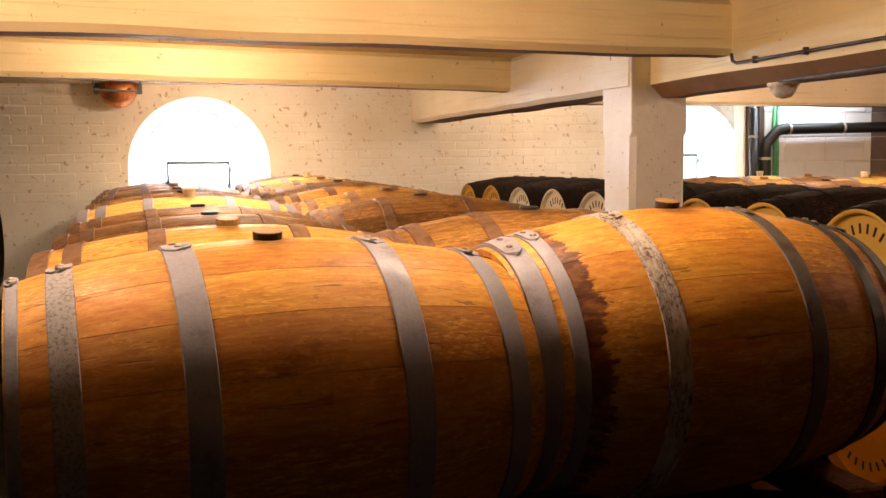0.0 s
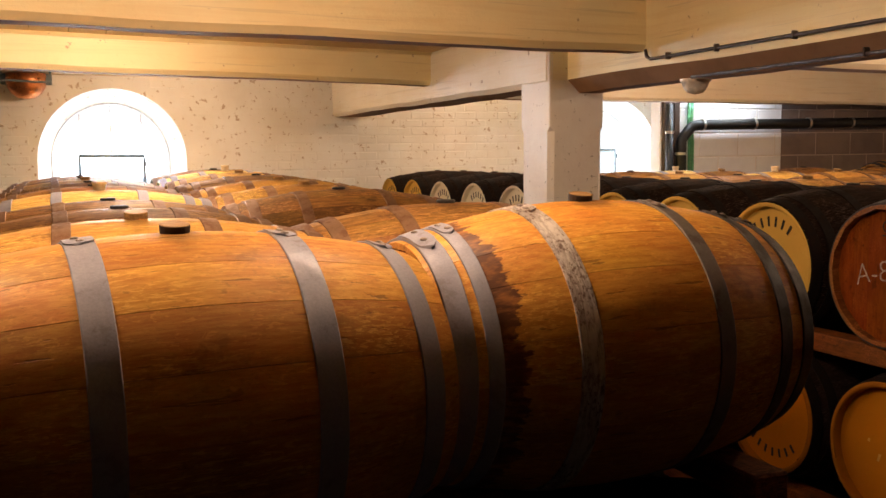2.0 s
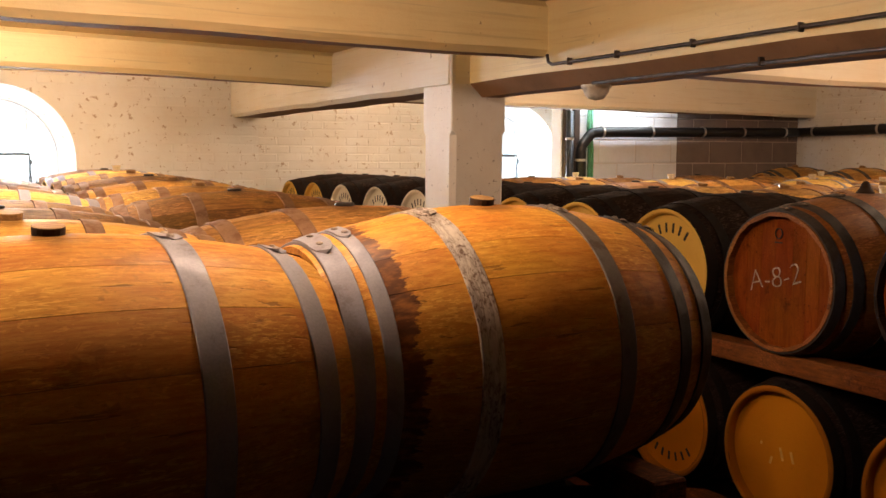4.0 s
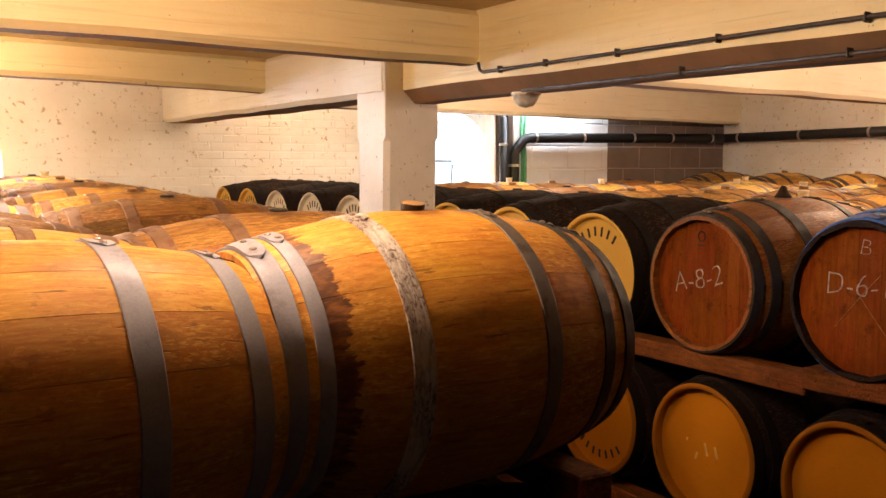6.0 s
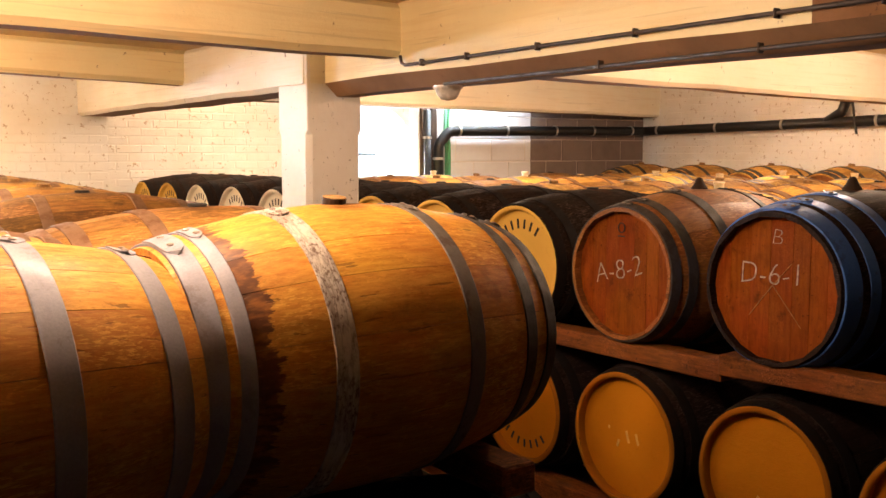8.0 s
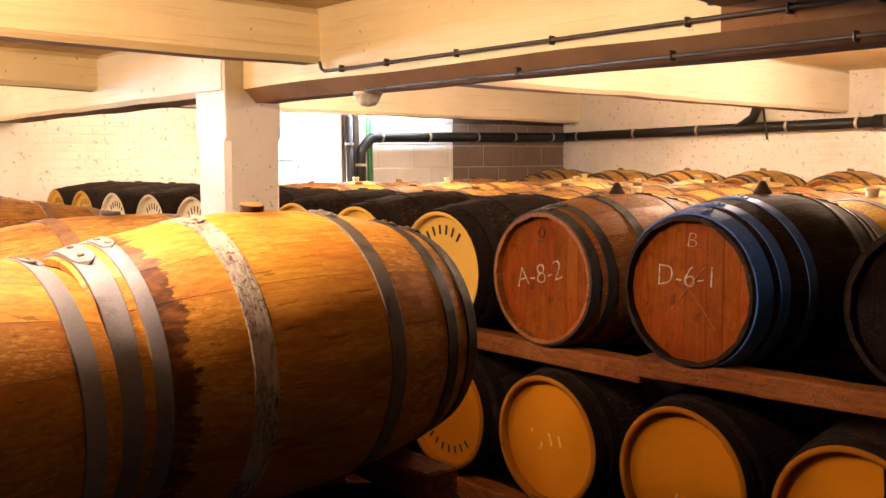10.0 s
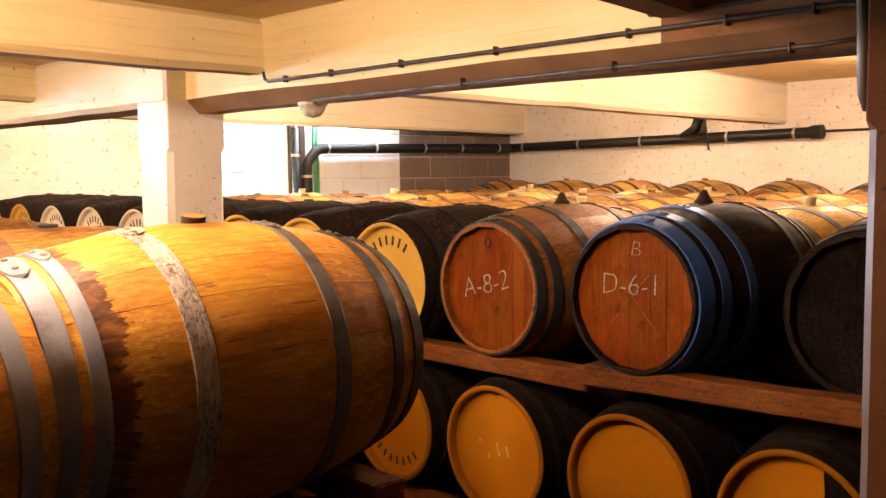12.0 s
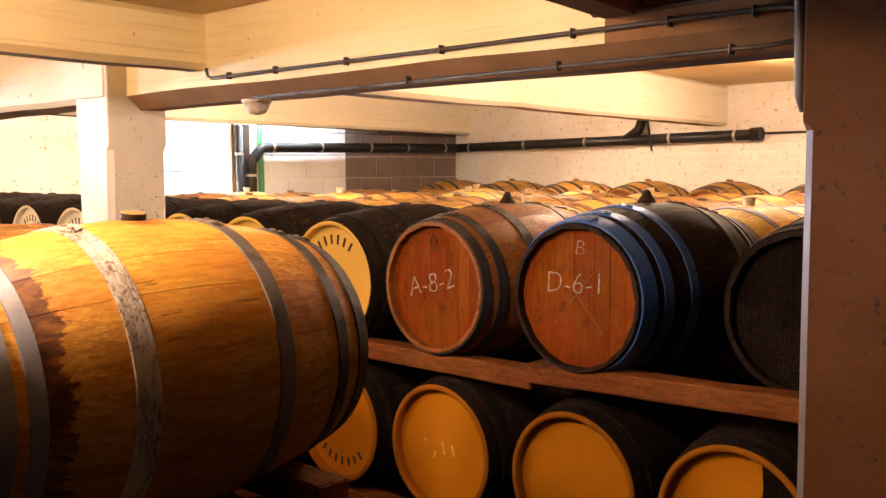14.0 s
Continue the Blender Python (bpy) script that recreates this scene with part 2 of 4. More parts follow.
M_CHALK_FAINT = plain("chalk_faint", (0.78, 0.46, 0.10), 0.9)
M_CHALK_RUBBED = plain("chalk_rubbed", (0.55, 0.27, 0.09), 0.9, 0.0, 0.5)
M_CHIME_YELLOW = paint("chime_yellow_paint", (0.36, 0.13, 0.006), (0.2, 0.065, 0.004), 0.6, 0.8, spec=0.15)
M_BATTEN = plain("brown_timber_batten", (0.075, 0.045, 0.03), 0.8)
M_INK = plain("stencil_black", (0.03, 0.022, 0.015), 0.7)
M_WALL = paint("limewashed_brick", (0.90, 0.87, 0.81), (0.72, 0.63, 0.50), 0.45, 0.75, 1.6, 0.50, (0.46, 0.32, 0.20))
M_BEAM = paint("cream_painted_beam", (0.84, 0.72, 0.42), (0.68, 0.50, 0.22), 0.4, 0.5, 1.4, 0.2, (0.3, 0.18, 0.09), boards=True)
# beam paint whitened for window light on the far girder; bay joists share it
M_BEAM_PALE = paint("whitened_beam", (0.86, 0.80, 0.66), (0.72, 0.60, 0.40), 0.4, 0.5, 1.4, 0.2, (0.3, 0.18, 0.09), boards=True)
M_SOFFIT = paint("brown_beam_soffit", (0.24, 0.125, 0.055), (0.13, 0.065, 0.03), 0.6, 0.85, 3.0)
M_SHADED_BEAM = paint("shaded_brown_beam", (0.27, 0.125, 0.045), (0.14, 0.06, 0.025), 0.6, 0.85, 3.0, 0.3, (0.06, 0.03, 0.015), boards=True)
M_COLUMN = paint("white_painted_concrete", (0.86, 0.82, 0.77), (0.68, 0.58, 0.50), 0.4, 0.55, 2.4, 0.32, (0.16, 0.11, 0.09), chip_scale=40, relief=0.5)
M_COLUMN_BROWN = paint("brown_concrete", (0.125, 0.046, 0.014), (0.08, 0.027, 0.008), 0.5, 0.9, 2.4, 0.42, (0.03, 0.02, 0.018), chip_scale=48, relief=0.8)
# daylight on the brown column's chamfers, put into a paler tint
M_COLUMN_DAYLIT = paint("daylit_column_edge", (0.20, 0.19, 0.24), (0.14, 0.12, 0.14), 0.4, 0.75, 6.0)
M_CEIL = paint("cream_ceiling_boards", (0.66, 0.50, 0.26), (0.50, 0.36, 0.16), 0.45, 0.65, 1.8)
M_BLOCK = paint("grey_concrete_block", (0.22, 0.165, 0.14), (0.12, 0.09, 0.08), 0.5, 0.85, 3.0)
M_BLOCK_WHITE = paint("pale_block", (0.84, 0.83, 0.84), (0.66, 0.62, 0.62), 0.4, 0.8, 3.0)
M_MORTAR = paint("block_mortar", (0.42, 0.34, 0.30), (0.3, 0.24, 0.2), 0.4, 0.9, 3.0)
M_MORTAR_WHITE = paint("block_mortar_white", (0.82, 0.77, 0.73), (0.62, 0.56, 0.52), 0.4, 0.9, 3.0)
M_PIPE = plain("black_drain_pipe", (0.008, 0.008, 0.009), 0.4, 0.0, 0.3)
M_CLIP = plain("zinc_pipe_clip", (0.60, 0.57, 0.52), 0.35, 0.7)
M_CONDUIT = steel("dark_conduit", (0.075, 0.055, 0.045), (0.04, 0.024, 0.018), 0.35, 0.5, 0.35)
M_GREEN = plain("green_cable_sheath", (0.10, 0.36, 0.17), 0.4)
M_RAIL = oak("rack_timber", (0.25, 0.072, 0.010), (0.11, 0.030, 0.005), along="Y", bung=False, rough=0.7)
M_FLOOR = paint("dark_concrete_floor", (0.045, 0.036, 0.03), (0.025, 0.02, 0.017), 0.6, 0.8, 1.5)
M_BACKWALL = paint("dark_unseen_wall", (0.055, 0.045, 0.038), (0.03, 0.024, 0.02), 0.6, 0.85, 1.2)
M_FRAME = plain("window_frame_grey_paint", (0.16, 0.20, 0.23), 0.5)
# white stands in for daylight glare that washes out rim and bars
M_FRAME_WHITE = plain("window_frame_glare_white", (0.85, 0.87, 0.9), 0.5)
M_COPPER = steel("copper_dome", (0.62, 0.24, 0.09), (0.22, 0.08, 0.03), 0.35, 0.3, 0.9)
M_OPAL = plain("opal_glass_lamp", (0.85, 0.80, 0.72), 0.25)


def glass_material():
    m = Mat("window_glass", 0.05)
    m.b.inputs["Transmission Weight"].default_value = 1.0
    m.b.inputs["IOR"].default_value = 1.45
    m.b.inputs["Base Color"].default_value = (0.95, 0.98, 1, 1)
    return m.m


M_GLASS = glass_material()


# ---- mesh helpers ----
def mesh_of(name, bm, material, smooth=False):
    me = bpy.data.meshes.new(name)
    bm.normal_update()
    bm.to_mesh(me)
    bm.free()
    if material is not None:
        me.materials.append(material)
    if smooth:
        me.polygons.foreach_set("use_smooth", [True] * len(me.polygons))
    return me


def part(name, bm, material, parent, label="", smooth=False):
    ob = new(name, mesh_of(name, bm, material, smooth))
    ob.parent = parent
    if label:
        ob["label"] = label
    return ob


def shared(name, me, parent, m=None):
    ob = new(name, me)
    ob.parent = parent
    if m is not None:
        ob.matrix_basis = m
    return ob


def thing(name, m, label, category, group="", kind=""):
    ob = new(name)
    ob.matrix_basis = m
    return tagged(ob, label, category, group, kind)


def box(bm, lo, hi, bevel=0.0, m=None):
    vs = bmesh.ops.create_cube(bm, size=1.0)["verts"]
    lo, hi = Vector(lo), Vector(hi)
    for v in vs:
        v.co = Vector(((lo[i] + hi[i]) / 2 + v.co[i] * (hi[i] - lo[i]) for i in range(3)))
    if bevel:
        es = {e for v in vs for e in v.link_edges}
        r = bmesh.ops.bevel(bm, geom=list(es), offset=bevel, segments=1, affect="EDGES", profile=0.5)
        vs = list({v for f in r["faces"] for v in f.verts} | {v for v in vs if v.is_valid})
    if m is not None:
        bmesh.ops.transform(bm, matrix=m, verts=[v for v in vs if v.is_valid])
    return bm


def lathe(bm, profile, n=32, axis="X", arc=None, jag=0.0):
    """Turns (along, radius) pairs about an axis through the origin."""
    rings = []
    for a, r in profile:
        ring = []
        for i in range(n):
            th = 2 * math.pi * i / n
            u, v = r * math.cos(th), r * math.sin(th)
            ring.append(bm.verts.new((a, u, v) if axis == "X" else (u, v, a) if axis == "Z" else (v, a, u)))
        rings.append(ring)
    for p, q in zip(rings, rings[1:]):
        for i in range(n):
            bm.faces.new((p[i], p[(i + 1) % n], q[(i + 1) % n], q[i]))
    return rings


def tube(bm, points, radius, n=10, caps=True):
    """A round tube through points."""
    pts = [Vector(p) for p in points]
    rings, up = [], None
    for i, p in enumerate(pts):
        d = (pts[min(i + 1, len(pts) - 1)] - pts[max(i - 1, 0)]).normalized()
        if up is None:
            up = d.orthogonal().normalized()
        up = (up - d * up.dot(d)).normalized()
        side = d.cross(up)
        rings.append([bm.verts.new(p + (up * math.cos(2 * math.pi * k / n) + side * math.sin(2 * math.pi * k / n)) * radius) for k in range(n)])
    for p, q in zip(rings, rings[1:]):
        for i in range(n):
            bm.faces.new((p[i], p[(i + 1) % n], q[(i + 1) % n], q[i]))
    if caps:
        bm.faces.new(rings[0][::-1])
        bm.faces.new(rings[-1])
    return bm


# ---- the shell ----
FAR, RECESS, RIGHT, BLOCK_Y = 7.9, 8.45, 8.42, 7.5
CEIL_Z, CEIL_Z2 = 2.27, 2.42


def wall_thing(name, label):
    return tagged(new(name), label, "wall", kind="structure")


def core(wall, lo, hi, material):
    bm = bmesh.new()
    box(bm, lo, hi)
    return part("wall_core", bm, material, wall)


def arch_outline(cx, r, spring, sill, n=24):
    pts = [(cx - r, sill), (cx - r, spring)]
    for i in range(1, n):
        a = math.pi - math.pi * i / n
        pts.append((cx + r * math.cos(a), spring + r * math.sin(a)))
    return pts + [(cx + r, spring), (cx + r, sill)]


def arched_core(wall, x0, x1, y, depth, z1, cx, r, r_out, spring, sill, material):
    """A wall slab in the xz plane with one arched opening, its reveal splayed from r to r_out."""
    bm = bmesh.new()
    a, b = arch_outline(cx, r, spring, sill), arch_outline(cx, r_out, spring, sill)
    for pts, yy, flip in ((a, y, 1), (b, y + depth, -1)):
        def quad(*c):
            vs = [bm.verts.new((p[0], yy, p[1])) for p in c]
            bm.faces.new(vs[::flip])
        lo, hi = pts[0][0], pts[-1][0]
        quad((x0, 0), (lo, 0), (lo, z1), (x0, z1))
        quad((hi, 0), (x1, 0), (x1, z1), (hi, z1))
        quad((lo, 0), (hi, 0), (hi, sill), (lo, sill))
        for p, q in zip(pts[1:], pts[2:-1]):
            quad(p, q, (q[0], z1), (p[0], z1))
    for i in range(len(a)):
        j = (i + 1) % len(a)
        vs = [bm.verts.new(c) for c in ((a[i][0], y, a[i][1]), (a[j][0], y, a[j][1]), (b[j][0], y + depth, b[j][1]), (b[i][0], y + depth, b[i][1]))]
        bm.faces.new(vs)
    for xx in (x0, x1):
        vs = [bm.verts.new(c) for c in ((xx, y, 0), (xx, y + depth, 0), (xx, y + depth, z1), (xx, y, z1))]
        bm.faces.new(vs)
    bmesh.ops.remove_doubles(bm, verts=bm.verts, dist=1e-4)
    bmesh.ops.recalc_face_normals(bm, faces=bm.faces)
    return part("wall_core", bm, material, wall)


TOP = 2.8
ARCH_R, ARCH_OUT, SPRING, SILL = 0.56, 0.40, 1.612, 1.30
wall_north = wall_thing("wall_north", "limewashed brick end wall with an arched window")
arched_core(wall_north, -4.3, 2.44, FAR, 0.6, TOP, 0.417, ARCH_R, ARCH_OUT, SPRING, SILL, M_WALL)
wall_recess = wall_thing("wall_recess", "set-back limewashed brick wall with an arched window")
arched_core(wall_recess, 2.44, 8.9, RECESS, 0.6, TOP, 5.31, ARCH_R, ARCH_OUT, SPRING, SILL, M_WALL)
wall_east = wall_thing("wall_east", "limewashed brick side wall carrying a black drain pipe")
core(wall_east, (RIGHT, -4.3, 0), (RIGHT + 0.45, RECESS, TOP), M_WALL)
# west and south walls are out of view, dark to absorb bounced light
wall_west = wall_thing("wall_west", "unseen plain wall closing the store, dark to absorb bounced light")
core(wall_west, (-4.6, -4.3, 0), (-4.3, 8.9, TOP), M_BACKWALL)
wall_south = wall_thing("wall_south", "unseen plain wall closing the store, dark to absorb bounced light")
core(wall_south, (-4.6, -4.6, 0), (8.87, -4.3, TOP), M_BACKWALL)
wall_block = wall_thing("wall_block", "concrete block wall, one part pale and one part grey")
# mortar and blocks are paler up to x 6.70, grey beyond
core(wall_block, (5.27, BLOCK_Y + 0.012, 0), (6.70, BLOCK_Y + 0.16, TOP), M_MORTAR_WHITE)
core(wall_block, (6.70, BLOCK_Y + 0.012, 0), (RIGHT, BLOCK_Y + 0.16, TOP), M_MORTAR)

# floor is out of view; its dark tone keeps bounced light down
bm = bmesh.new()
box(bm, (-4.6, -4.6, -0.2), (8.9, 8.95, 0))
tagged(new("floor", mesh_of("floor", bm, M_FLOOR)), "unseen dark concrete cellar floor that absorbs bounced light", "floor", kind="structure")
for name, x0, x1, z in (("ceiling", -4.6, 2.35, CEIL_Z), ("ceiling", 2.35, 8.9, CEIL_Z2)):
    bm = bmesh.new()
    x = x0
    while x < x1 - 0.01:
        box(bm, (x + 0.004, -4.6, z), (min(x + 0.18, x1), 8.95, z + 0.05))
        x += 0.18
    box(bm, (x0, -4.6, z + 0.05), (x1, 8.95, z + 0.35))
    tagged(new(name, mesh_of(name, bm, M_CEIL)), "cream painted board ceiling between heavy beams", "ceiling", kind="structure")


def beam(name, lo, hi, label, soft=0.026, skew=0.0, rise=0.0, bare=-0.85, paintwork=M_BEAM):
    """A painted timber with a worn edge and a brown soffit."""
    ob = tagged(new(name), label, "beam", kind="structure")
    bm = bmesh.new()
    box(bm, lo, hi, soft)
    long = 0 if hi[0] - lo[0] > hi[1] - lo[1] else 1
    n = int((hi[long] - lo[long]) / 0.12)
    cuts = [e for e in bm.edges if abs((e.verts[0].co - e.verts[1].co)[long]) > 1.0]
    bmesh.ops.subdivide_edges(bm, edges=cuts, cuts=n, use_grid_fill=True)
    for v in bm.verts:
        w = 0.010 if v.co.z < (lo[2] + hi[2]) / 2 else 0.003
        v.co += Vector((noise.noise(v.co * 2.1), noise.noise(v.co * 2.3 + Vector((7, 0, 0))), noise.noise(v.co * 1.9 + Vector((0, 9, 0))))) * w
        v.co.y += skew * (v.co.x - (hi[0] if hi[0] < 3 else lo[0]))
        v.co.z += rise * (hi[0] - v.co.x) if v.co.z < hi[2] - 0.05 else 0.0
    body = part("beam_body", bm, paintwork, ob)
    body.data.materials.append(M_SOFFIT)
    # faces that look down past the limit take the soffit brown
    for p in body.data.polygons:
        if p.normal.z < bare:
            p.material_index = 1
    return ob


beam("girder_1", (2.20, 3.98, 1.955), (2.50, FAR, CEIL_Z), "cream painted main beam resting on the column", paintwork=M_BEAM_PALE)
girder = beam("girder_2", (2.27, -4.3, 1.915), (2.50, 3.98, CEIL_Z + 0.1), "cream painted main beam carrying conduits, a shaded stretch coloured brown", 0.062, bare=-0.4)
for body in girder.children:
    body.data.materials.append(M_SHADED_BEAM)
    # stretch in the joist's shade: the shade is put into a brown colour
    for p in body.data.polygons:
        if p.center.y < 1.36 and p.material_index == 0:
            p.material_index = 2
beam("girder_3", (2.28, FAR, 1.985), (2.47, RECESS, CEIL_Z + 0.1), "cream painted main beam end", paintwork=M_BEAM_PALE)
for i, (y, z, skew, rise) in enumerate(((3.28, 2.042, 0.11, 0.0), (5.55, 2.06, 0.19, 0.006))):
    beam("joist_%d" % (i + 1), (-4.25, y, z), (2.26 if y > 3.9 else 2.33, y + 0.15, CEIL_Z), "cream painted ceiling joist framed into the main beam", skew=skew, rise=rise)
# brown here keeps bounced light off the barrels and darkens the joist
beam("joist_3", (-4.25, 1.24, 2.045), (2.33, 1.39, CEIL_Z), "timber joist framed into the main beam, brown to absorb bounced light", skew=0.11, paintwork=M_SOFFIT)
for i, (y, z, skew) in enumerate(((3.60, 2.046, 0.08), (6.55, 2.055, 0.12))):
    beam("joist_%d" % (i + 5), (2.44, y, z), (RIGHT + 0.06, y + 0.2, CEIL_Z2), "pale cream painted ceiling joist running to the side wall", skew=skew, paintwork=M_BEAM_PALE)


def column(x0, y0, x1, y1, top, notch, label, name, material):
    """A concrete column whose corners are chamfered up to a stop below the beam."""
    ob = tagged(new(name), label, "column", kind="structure")
    bm = bmesh.new()
    levels = [(notch * k / 14, 0.026) for k in range(15)] + [(notch + 0.022, 0.005)]
    levels += [(notch + 0.022 + (top - notch - 0.022) * k / 4, 0.005) for k in range(1, 5)]
    rows = []
    for z, c in levels:
        ring = [(x0 + c, y0), (x1 - c, y0), (x1, y0 + c), (x1, y1 - c), (x1 - c, y1), (x0 + c, y1), (x0, y1 - c), (x0, y0 + c)]
        rows.append([bm.verts.new((x + 0.004 * noise.noise((x * 3, y * 3, z * 2)), y + 0.004 * noise.noise((y * 3, x * 3, z * 2 + 5)), z)) for x, y in ring])
    for p, q in zip(rows, rows[1:]):
        for i in range(8):
            bm.faces.new((p[i], p[(i + 1) % 8], q[(i + 1) % 8], q[i]))
    shaft = part("shaft", bm, material, ob)
    shaft.data.materials.append(M_COLUMN if material is M_COLUMN else M_COLUMN_DAYLIT)
    # chamfers below the stop take the daylit tint on the brown column
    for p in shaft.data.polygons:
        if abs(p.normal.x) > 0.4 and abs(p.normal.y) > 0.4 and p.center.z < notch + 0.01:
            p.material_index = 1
    return ob


column(2.20, 3.98, 2.50, 4.28, 2.25, 1.735, "white painted concrete column with chamfered corners", "column_1", M_COLUMN)
column(2.20, 0.46, 2.50, 0.775, 2.37, 1.72, "pitted brown concrete column with chamfered corners", "column_2", M_COLUMN_BROWN)


# ---- windows ----
def arched_window(name, cx, y):
    win = tagged(new(name), "arched window with a pivoting casement, daylight beyond", "window", kind="structure")
    yy = y + 0.36
    rr = ARCH_R + (ARCH_OUT - ARCH_R) * 0.36 / 0.6
    bm = bmesh.new()
    tube(bm, [(p[0], yy, p[1]) for p in arch_outline(cx, rr - 0.002, SPRING, SILL + 0.01)], 0.009, 6)
    part("window_frame", bm, M_FRAME_WHITE, win)
    for i in range(-1, 2):
        bm = bmesh.new()
        x = cx + i * 0.24
        z1 = SPRING + math.sqrt(max(rr * rr - (i * 0.24) ** 2, 0)) - 0.02
        box(bm, (x - 0.007, yy - 0.012, 1.66), (x + 0.007, yy + 0.012, z1))
        part("glazing_bar", bm, M_FRAME_WHITE, win)
    casement = part("casement", tube(bmesh.new(), [(cx - 0.25, yy - 0.05, SILL + 0.03), (cx - 0.25, yy - 0.05, 1.645), (cx + 0.25, yy - 0.05, 1.640), (cx + 0.25, yy - 0.05, SILL + 0.03)], 0.017, 6), M_FRAME, win)
    bm = bmesh.new()
    box(bm, (cx + 0.245, yy - 0.075, 1.555), (cx + 0.272, yy - 0.035, 1.60), 0.006)
    part("latch", bm, M_FRAME, casement)
    bm = bmesh.new()
    pts = arch_outline(cx, rr - 0.02, SPRING, SILL + 0.02)
    for dy in (0.0, 0.004):
        vs = [bm.verts.new((p[0], yy + 0.02 + dy, p[1])) for p in pts]
        bm.faces.new(vs if dy else vs[::-1])
    pane = part("pane", bm, M_GLASS, win)
    pane.visible_shadow = False


def bright_sky():
    m = bpy.data.materials.new("overcast_sky")
    m.use_nodes = True
    nodes, links = m.node_tree.nodes, m.node_tree.links
    nodes.remove(nodes["Principled BSDF"])
    e = nodes.new("ShaderNodeEmission")
    e.inputs[0].default_value, e.inputs[1].default_value = (0.93, 0.97, 1.0, 1), 1.8
    links.new(e.outputs[0], nodes["Material Output"].inputs[0])
    return m


bm = bmesh.new()
box(bm, (-30, 24, -8), (40, 24.2, 30))
tagged(new("backdrop", mesh_of("backdrop", bm, bright_sky())), "plain bright overcast sky beyond the windows", "sky", kind="structure")
arched_window("window_1", 0.417, FAR)
arched_window("window_2", 5.31, RECESS)


# ---- barrels ----
LEN, R_HEAD, R_BELLY = 0.94, 0.262, 0.322
HOOPS = (-0.445, -0.37, -0.175, 0.175, 0.37, 0.445)


def swell(x, belly=R_BELLY, length=LEN):
    u = min(1.0, abs(2 * x / length))
    return R_HEAD + (belly - R_HEAD) * (1 - u ** 1.9)


def stave_bm(bm, a0, a1, belly, segs, thick=0.026, gap=0.0006, length=LEN, sub=3):
    """One stave between two angles, swelling at the middle, its ends chamfered to the chime."""
    cz = belly
    rows = []
    for i in range(segs + 1):
        x = -length / 2 + length * i / segs
        r = swell(x, belly, length)
        end = i in (0, segs)
        g = gap / r
        outer, n = [], sub
        for k in range(n + 1):
            a = a0 + g + (a1 - a0 - 2 * g) * k / n
            dip = 0.0008 if k in (0, n) else 0.0
            rr = r - dip - (0.004 if end else 0)
            outer.append(bm.verts.new((x, -rr * math.sin(a), cz + rr * math.cos(a))))
        ri = r - thick + (0.010 if end else 0)
        inner = [bm.verts.new((x, -ri * math.sin(a), cz + ri * math.cos(a))) for a in (a1 - g, a0 + g)]
        rows.append(outer + inner)
    m = len(rows[0])
    for p, q in zip(rows, rows[1:]):
        for i in range(m):
            bm.faces.new((p[i], p[(i + 1) % m], q[(i + 1) % m], q[i])).smooth = i < sub
    bm.faces.new(rows[0][::-1])
    bm.faces.new(rows[-1])
    for row in rows:
        for k in (0, sub):
            for e in row[k].link_edges:
                if abs(e.verts[0].co.x - e.verts[1].co.x) > 1e-5:
                    e.smooth = False
    for row in (rows[0], rows[-1]):
        for v in row:
            for e in v.link_edges:
                if abs(e.verts[0].co.x - e.verts[1].co.x) < 1e-5:
                    e.smooth = False


def stave_angles(n, rnd):
    w = [rnd.uniform(0.75, 1.25) for _ in range(n)]
    s, a, out = sum(w), -math.pi * w[0] / sum(w), []
    for v in w:
        out.append((a, a + 2 * math.pi * v / s))
        a += 2 * math.pi * v / s
    return out


def hoop_bm(x, belly, width=0.044, n=48, length=LEN, wave=0.0):
    bm = bmesh.new()
    lo, hi = x - width / 2, x + width / 2
    lo, hi = max(lo, -length / 2 + 0.002), min(hi, length / 2 - 0.002)
    r0, r1 = swell(lo, belly, length) + 0.0005, swell(hi, belly, length) + 0.0005
    t = 0.0032
    prof = [(lo, r0 - 0.004), (lo, r0 + t * 0.6), (lo + 0.002, r0 + t), (hi - 0.002, r1 + t), (hi, r1 + t * 0.6), (hi, r1 - 0.004)]
    rings = []
    for i in range(n):
        a = 2 * math.pi * i / n
        dx = wave * math.sin(a * 2 + x * 40)
        rings.append([bm.verts.new((px + dx, -pr * math.sin(a), belly + pr * math.cos(a))) for px, pr in prof])
    for i in range(n):
        p, q = rings[i], rings[(i + 1) % n]
        for k in range(len(prof) - 1):
            bm.faces.new((p[k], p[k + 1], q[k + 1], q[k])).smooth = k == 2
    bmesh.ops.recalc_face_normals(bm, faces=bm.faces)
    for f in bm.faces:
        if f.smooth:
            for e in f.edges:
                if abs(e.verts[0].co.x - e.verts[1].co.x) < 0.004:
                    e.smooth = False
    return bm


